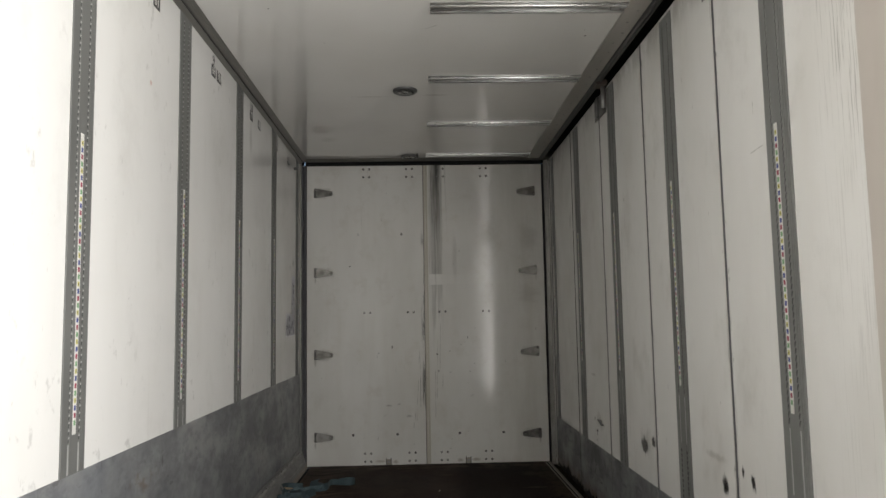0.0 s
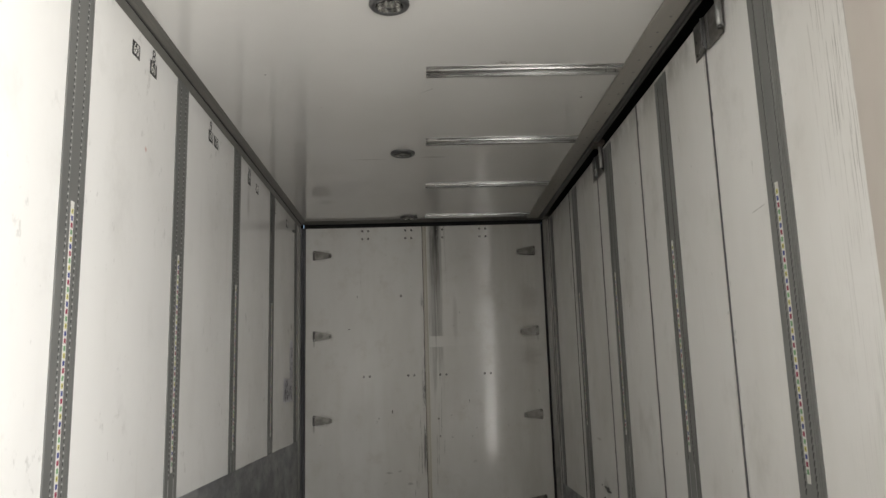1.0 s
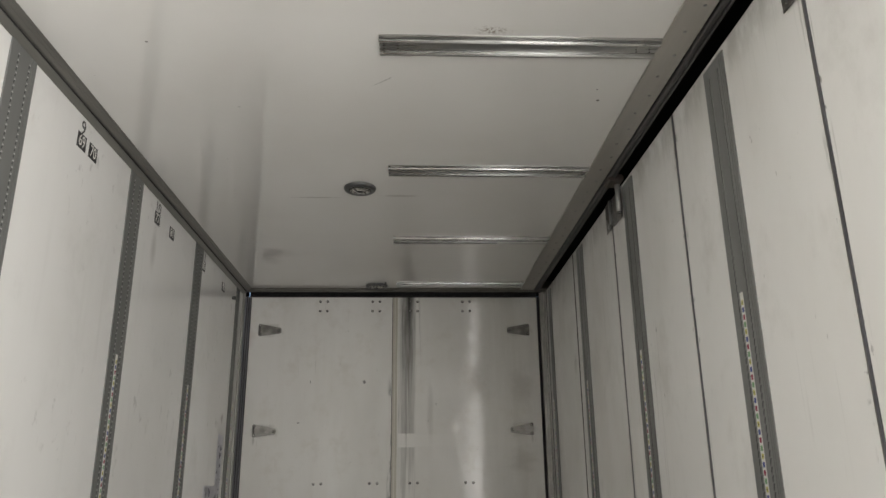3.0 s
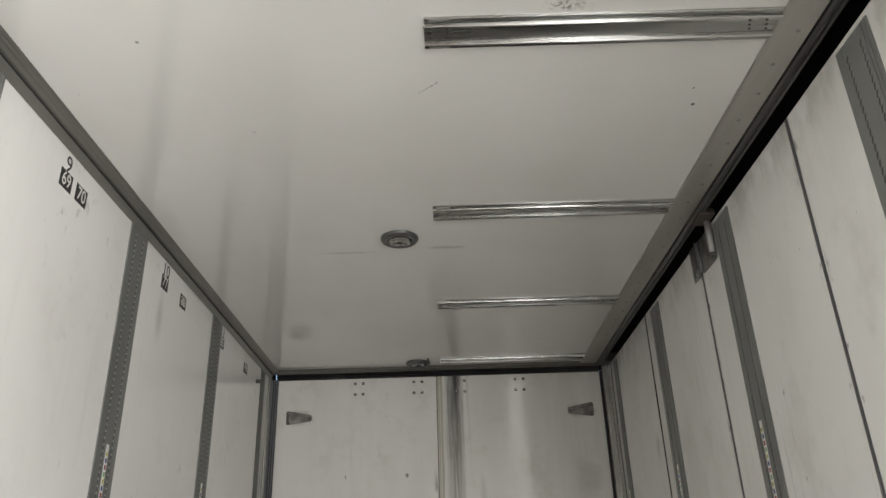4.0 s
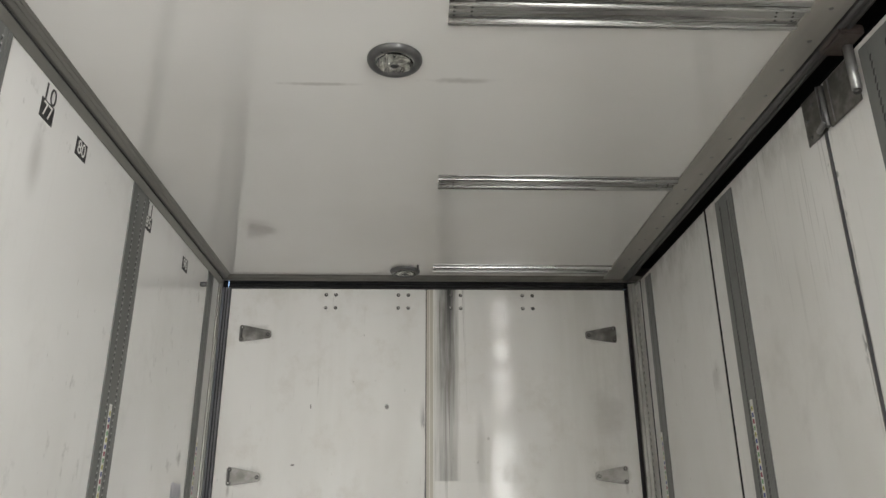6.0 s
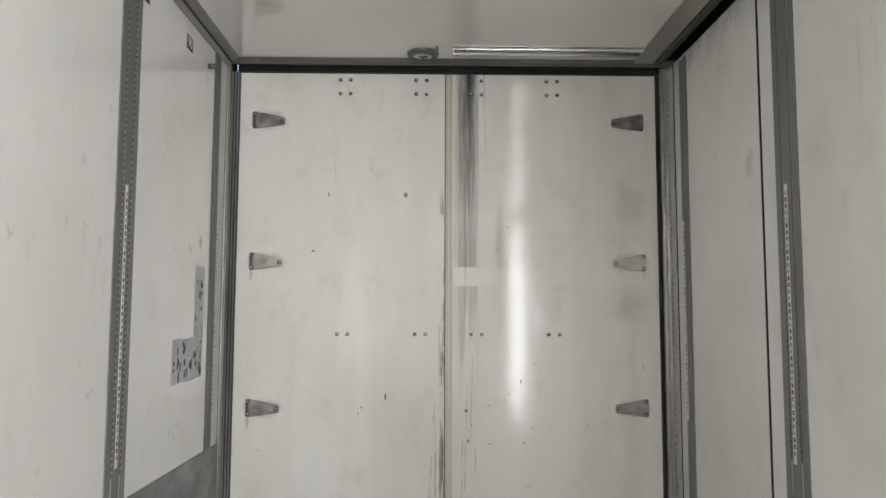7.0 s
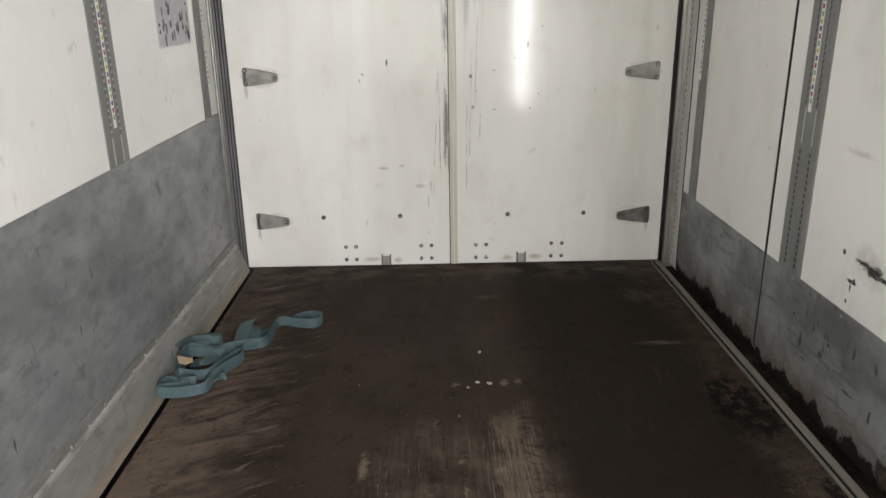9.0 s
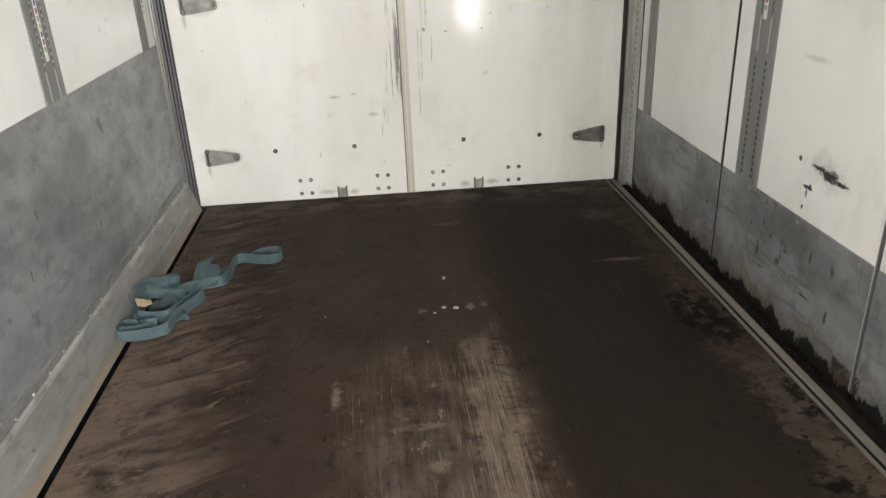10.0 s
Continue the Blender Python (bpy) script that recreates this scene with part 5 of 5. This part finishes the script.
def ceiling_lamp(y):
    """Round lamp, switched off: dark bezel, clear lens and four small reflectors."""
    lamp = thing("ceiling_lamp", (-0.08, y, ZC), "round ceiling lamp with a dark bezel, switched off", "lamp", "lamps along the ceiling")
    m = pose(-0.08, y, ZC, 180)
    bm = bmesh.new()
    lathe(bm, m, [(0.076, 0), (0.076, 0.006), (0.072, 0.013), (0.064, 0.017), (0.056, 0.016), (0.053, 0.010), (0.052, 0.004)])
    under(part("bezel", bm, M_BEZEL), lamp)
    bm = bmesh.new()
    lathe(bm, m, [(0.052, 0.004), (0.03, 0.0035), (0.0003, 0.0035)])
    under(part("backing", bm, M_REFLECT), lamp)
    for k in range(4):
        c = m @ pose(0.0225 * (1 if k % 2 else -1), 0.0215 * (1 if k > 1 else -1), 0.003)
        bm = bmesh.new()
        lathe(bm, c, [(0.0003, 0.002), (0.006, 0.002), (0.0135, 0.005), (0.0185, 0.011), (0.0205, 0.011), (0.021, 0.0)], 22)
        under(part("reflector", bm, M_REFLECT), lamp)
    bm = bmesh.new()
    lathe(bm, m, [(0.051, 0.0135), (0.04, 0.0165), (0.02, 0.018), (0.0004, 0.0182), (0.0004, 0.0172), (0.02, 0.017), (0.04, 0.0155), (0.051, 0.0125), (0.051, 0.0135)])
    o = under(part("lens", bm, M_LENS), lamp)
    o.visible_shadow = False


for y in (2.81, 4.645, 6.475):
    ceiling_lamp(y)
tagged(part("ceiling_clip", rod(bmesh.new(), (-0.015, 6.385, ZC), (-0.015, 6.38, ZC - 0.035), 0.006), M_BEZEL), "small dark clip hanging from the ceiling", "clip")

# ---- number labels on the wall ----


def text_mesh(s, size):
    cu = bpy.data.curves.new("digits", "FONT")
    cu.body, cu.size, cu.align_x, cu.align_y, cu.extrude = s, size, "CENTER", "CENTER", 0.0004
    ob = new("digits", cu)
    me = bpy.data.meshes.new_from_object(ob.evaluated_get(bpy.context.evaluated_depsgraph_get()))
    bpy.data.objects.remove(ob)
    return me


def number_label(y, z, s, top=""):
    lab = thing("number_label", (XL, y, z), "black location label with white figures on the wall", "label", "number labels along the wall")
    at = Matrix.Translation((XL, y, z)) @ FRAME_L
    bm = box(bmesh.new(), -0.036, 0.036, -0.029, 0.029, 0, 0.001)
    me = bpy.data.meshes.new("plate")
    bm.to_mesh(me)
    bm.free()
    me.materials.append(M_INK)
    put("plate", me, lab, at)
    me = text_mesh(s, 0.062)
    me.materials.append(M_LABEL)
    put("figure", me, lab, at @ Matrix.Translation((0, 0, 0.0016)) @ Matrix.Diagonal((0.85, 1, 1, 1)))
    if top:
        me = text_mesh(top, 0.075)
        me.materials.append(M_INK)
        put("figure", me, lab, at @ Matrix.Translation((0, 0.052, 0.0008)))


for y, z, s, top in ((2.895, 2.504, "60", ""), (3.075, 2.505, "61", "8"), (3.886, 2.499, "69", "9"), (3.985, 2.499, "70", ""), (4.728, 2.503, "77", "10"),
                     (4.95, 2.503, "80", ""), (5.545, 2.506, "85", "11"), (6.02, 2.502, "90", "")):
    number_label(y, z, s, top)
knob = tagged(part("wall_knob", rod(bmesh.new(), (XL, 6.275, 2.493), (XL + 0.03, 6.275, 2.493), 0.012), M_BEZEL), "small dark knob near the top of the wall", "knob")

# ---- torn stickers at the end of the wall ----
rng = random.Random(4)


def sticker(y0, y1, z0, z1, n, label):
    st = thing("sticker", (XL, (y0 + y1) / 2, z0), label, "sticker")
    bm = bmesh.new()
    pts = []
    for (ya, za), (yb, zb) in zip(((y0, z0), (y1, z0), (y1, z1), (y0, z1)), ((y1, z0), (y1, z1), (y0, z1), (y0, z0))):
        for k in range(9):
            pts.append((ya + (yb - ya) * k / 9 + rng.uniform(-1, 1) * 0.004, za + (zb - za) * k / 9 + rng.uniform(-1, 1) * 0.004))
    profile(bm, pts, "x", XL + 0.0002, XL + 0.0009)
    under(part("backing", bm, M_STICKER), st)
    bm = bmesh.new()
    for _ in range(n):
        y, z = rng.uniform(y0 + 0.02, y1 - 0.02), rng.uniform(z0 + 0.02, z1 - 0.02)
        w, h = rng.uniform(0.004, 0.016), rng.uniform(0.006, 0.03)
        k = rng.randint(5, 8)
        profile(bm, [(y + w * rng.uniform(0.5, 1) * math.cos(2 * math.pi * j / k), z + h * rng.uniform(0.5, 1) * math.sin(2 * math.pi * j / k)) for j in range(k)],
                "x", XL + 0.0008, XL + 0.0014)
    tagged(under(part("print_bars", bm, M_SMUDGE), st), kind="stuff")


sticker(5.93, 6.31, 1.116, 1.294, 34, "faded torn paper sticker with worn dark print")
sticker(6.185, 6.315, 1.2955, 1.597, 14, "narrow upright strip of a torn faded sticker")

# ---- the blue strap on the floor ----
strap = thing("webbing_strap", (-0.8, 5.6, 0), "tangled blue-grey webbing strap lying on the floor by the curb", "strap")


def spline(pts, n=14):
    """Smooth rows through the points (Catmull-Rom)."""
    p = [pts[0]] + list(pts) + [pts[-1]]
    out = []
    for k in range(1, len(p) - 2):
        a, b, c, d = (np.array(p[k + j - 1], float) for j in range(4))
        for s in range(n):
            t = s / n
            out.append(0.5 * (2 * b + (c - a) * t + (2 * a - 5 * b + 4 * c - d) * t * t + (3 * b - a - 3 * c + d) * t ** 3))
    out.append(np.array(p[-2], float))
    return out


def ribbon(pts, width=0.052, thick=0.0032):
    """Webbing along points (x, y, z of the lower edge's middle, lean in degrees from upright)."""
    rows = spline(pts)
    bm = bmesh.new()
    rings = []
    for k, r in enumerate(rows):
        p = Vector(r[:3]) + Vector((-0.005, -0.009, 0))
        q = Vector((rows[min(k + 1, len(rows) - 1)] - rows[max(k - 1, 0)])[:3]).normalized()
        side = q.cross(Vector((0, 0, 1))).normalized()
        a = radians(r[3])
        up = (Vector((0, 0, 1)) * math.cos(a) + side * math.sin(a)).normalized()
        nn = q.cross(up).normalized() * thick / 2
        e = up * width
        rings.append([bm.verts.new(v) for v in (p - nn, p + nn, p + e * 0.5 + nn * 1.3, p + e + nn, p + e - nn, p + e * 0.5 - nn * 1.3)])
    for a, b in zip(rings, rings[1:]):
        for k in range(6):
            bm.faces.new((a[k], a[(k + 1) % 6], b[(k + 1) % 6], b[k]))
    bm.faces.new(rings[0][::-1])
    bm.faces.new(rings[-1])
    bmesh.ops.recalc_face_normals(bm, faces=bm.faces)
    under(part("webbing", bm, M_WEB), strap)


ribbon([(-0.888, 5.421, 0.003, 0), (-0.930, 5.399, 0.003, 0), (-0.960, 5.376, 0.013, 0), (-0.972, 5.356, 0.023, 0), (-0.975, 5.339, 0.025, 0),
        (-0.972, 5.341, 0.017, 0), (-0.928, 5.364, 0.003, 0), (-0.876, 5.375, 0.003, 0), (-0.842, 5.394, 0.003, 0), (-0.832, 5.423, 0.003, -4),
        (-0.830, 5.457, 0.005, -10), (-0.827, 5.482, 0.009, -16)], 0.041)
ribbon([(-0.981, 5.351, 0.025, 0), (-0.982, 5.376, 0.025, 0), (-0.978, 5.410, 0.021, 0), (-0.960, 5.423, 0.015, 0), (-0.937, 5.427, 0.007, 0)], 0.040)
ribbon([(-0.844, 5.442, 0.004, -6), (-0.828, 5.473, 0.004, -12), (-0.804, 5.533, 0.004, -12), (-0.781, 5.580, 0.004, -8), (-0.768, 5.610, 0.004, -4),
        (-0.765, 5.640, 0.004, 0), (-0.775, 5.655, 0.004, 2), (-0.796, 5.631, 0.004, 2), (-0.819, 5.583, 0.004, 0), (-0.850, 5.525, 0.004, 0)], 0.040)
ribbon([(-0.946, 5.433, 0.027, 0), (-0.943, 5.461, 0.025, 0), (-0.916, 5.459, 0.021, -2), (-0.884, 5.456, 0.019, -2), (-0.846, 5.463, 0.019, -4),
        (-0.828, 5.506, 0.017, -8)], 0.040)
ribbon([(-0.842, 5.464, 0.004, 60), (-0.824, 5.479, 0.004, 40), (-0.810, 5.488, 0.004, 10), (-0.790, 5.481, 0.004, -6), (-0.801, 5.517, 0.004, -20)],
        0.026)
ribbon([(-0.968, 5.572, 0.023, -10), (-0.960, 5.588, 0.038, -20), (-0.947, 5.612, 0.043, -40), (-0.904, 5.618, 0.038, -54), (-0.858, 5.635, 0.025,
        -54), (-0.824, 5.679, 0.015, -44), (-0.785, 5.711, 0.006, -30), (-0.748, 5.721, 0.005, -22), (-0.710, 5.740, 0.005, -12), (-0.695, 5.788,
        0.005, -8), (-0.697, 5.863, 0.004, -4), (-0.693, 5.922, 0.004, 0), (-0.669, 5.942, 0.004, 0), (-0.619, 5.923, 0.004, 0), (-0.566, 5.908,
        0.004, 0), (-0.527, 5.921, 0.004, 0), (-0.515, 5.957, 0.004, 0), (-0.526, 5.984, 0.004, 0), (-0.564, 5.995, 0.004, 0), (-0.605, 5.977, 0.004,
        0), (-0.631, 5.948, 0.004, 0)], 0.040)
ribbon([(-0.962, 5.603, 0.023, -10), (-0.947, 5.611, 0.033, -20), (-0.910, 5.608, 0.033, -24), (-0.868, 5.614, 0.023, -20), (-0.832, 5.647, 0.013,
        -14)], 0.036)
ribbon([(-0.941, 5.549, 0.023, -66), (-0.902, 5.526, 0.037, -74), (-0.868, 5.536, 0.037, -72), (-0.849, 5.598, 0.023, -50), (-0.841, 5.652, 0.011,
        -30)], 0.040)
ribbon([(-0.984, 5.533, 0.033, -4), (-0.990, 5.551, 0.045, -8), (-0.991, 5.589, 0.049, -10), (-0.980, 5.640, 0.047, -12), (-0.960, 5.686, 0.039, -14),
        (-0.920, 5.706, 0.031, -14), (-0.885, 5.716, 0.023, -10), (-0.871, 5.735, 0.021, 0), (-0.883, 5.755, 0.021, 0), (-0.919, 5.754, 0.021, 0),
        (-0.968, 5.731, 0.023, 0)], 0.040)
ribbon([(-0.973, 5.554, 0.033, 0), (-0.966, 5.573, 0.048, 0), (-0.958, 5.618, 0.048, -10), (-0.937, 5.658, 0.039, -16), (-0.895, 5.667, 0.031, -16)],
        0.034)
ribbon([(-0.962, 5.459, 0.005, 66), (-0.980, 5.492, 0.017, 66), (-0.988, 5.527, 0.037, 66), (-0.992, 5.561, 0.053, 66)], 0.034)
ribbon([(-0.934, 5.434, 0.003, 0), (-0.905, 5.415, 0.013, -8), (-0.874, 5.416, 0.013, -14)], 0.040)
ribbon([(-0.835, 5.703, 0.007, 70), (-0.829, 5.745, 0.025, 78), (-0.829, 5.809, 0.039, 80), (-0.825, 5.857, 0.049, 78), (-0.818, 5.896, 0.043, 70)],
        0.054)
ribbon([(-0.781, 5.715, 0.009, 76), (-0.778, 5.764, 0.031, 82), (-0.789, 5.814, 0.046, 96), (-0.806, 5.868, 0.048, 114)], 0.050)
ribbon([(-0.740, 5.803, 0.007, -10), (-0.725, 5.819, 0.007, 0), (-0.704, 5.851, 0.005, 0)], 0.034)
bm = bmesh.new()
profile(bm, [(-0.972, 5.512), (-0.945, 5.50), (-0.908, 5.485), (-0.898, 5.458), (-0.918, 5.44), (-0.945, 5.45)], "z", 0.0835, 0.085)
under(part("tag", bm, M_TAG, None, "curled tan paper tag"), strap)

# ---- crumbs on the floor ----
for x, y, s in ((0.113, 5.654, 0.0125), (0.056, 5.386, 0.0095), (0.091, 5.421, 0.0105), (0.134, 5.414, 0.0125), (0.02, 5.2, 0.0022), (-0.55, 5.9, 0.0022), (-0.32, 5.42, 0.002)):
    bm = bmesh.new()
    k = rng.randint(4, 6)
    loop = [bm.verts.new((x + s * rng.uniform(0.4, 1.2) * math.cos(2 * math.pi * q / k), y + s * rng.uniform(0.4, 1.2) * math.sin(2 * math.pi * q / k), rng.uniform(0.001, 0.004))) for q in range(k)]
    low = [bm.verts.new((v.co.x * 0.9 + x * 0.1, v.co.y * 0.9 + y * 0.1, 0.0)) for v in loop]
    tip = bm.verts.new((x + rng.uniform(-0.3, 0.3) * s, y, rng.uniform(0.003, 0.007)))
    for q in range(k):
        bm.faces.new((loop[q], loop[(q + 1) % k], tip))
        bm.faces.new((low[q], low[(q + 1) % k], loop[(q + 1) % k], loop[q]))
    tagged(part("debris", bm, M_PAPER), "pale torn paper crumb on the dark floor", "debris", "crumbs on the floor")
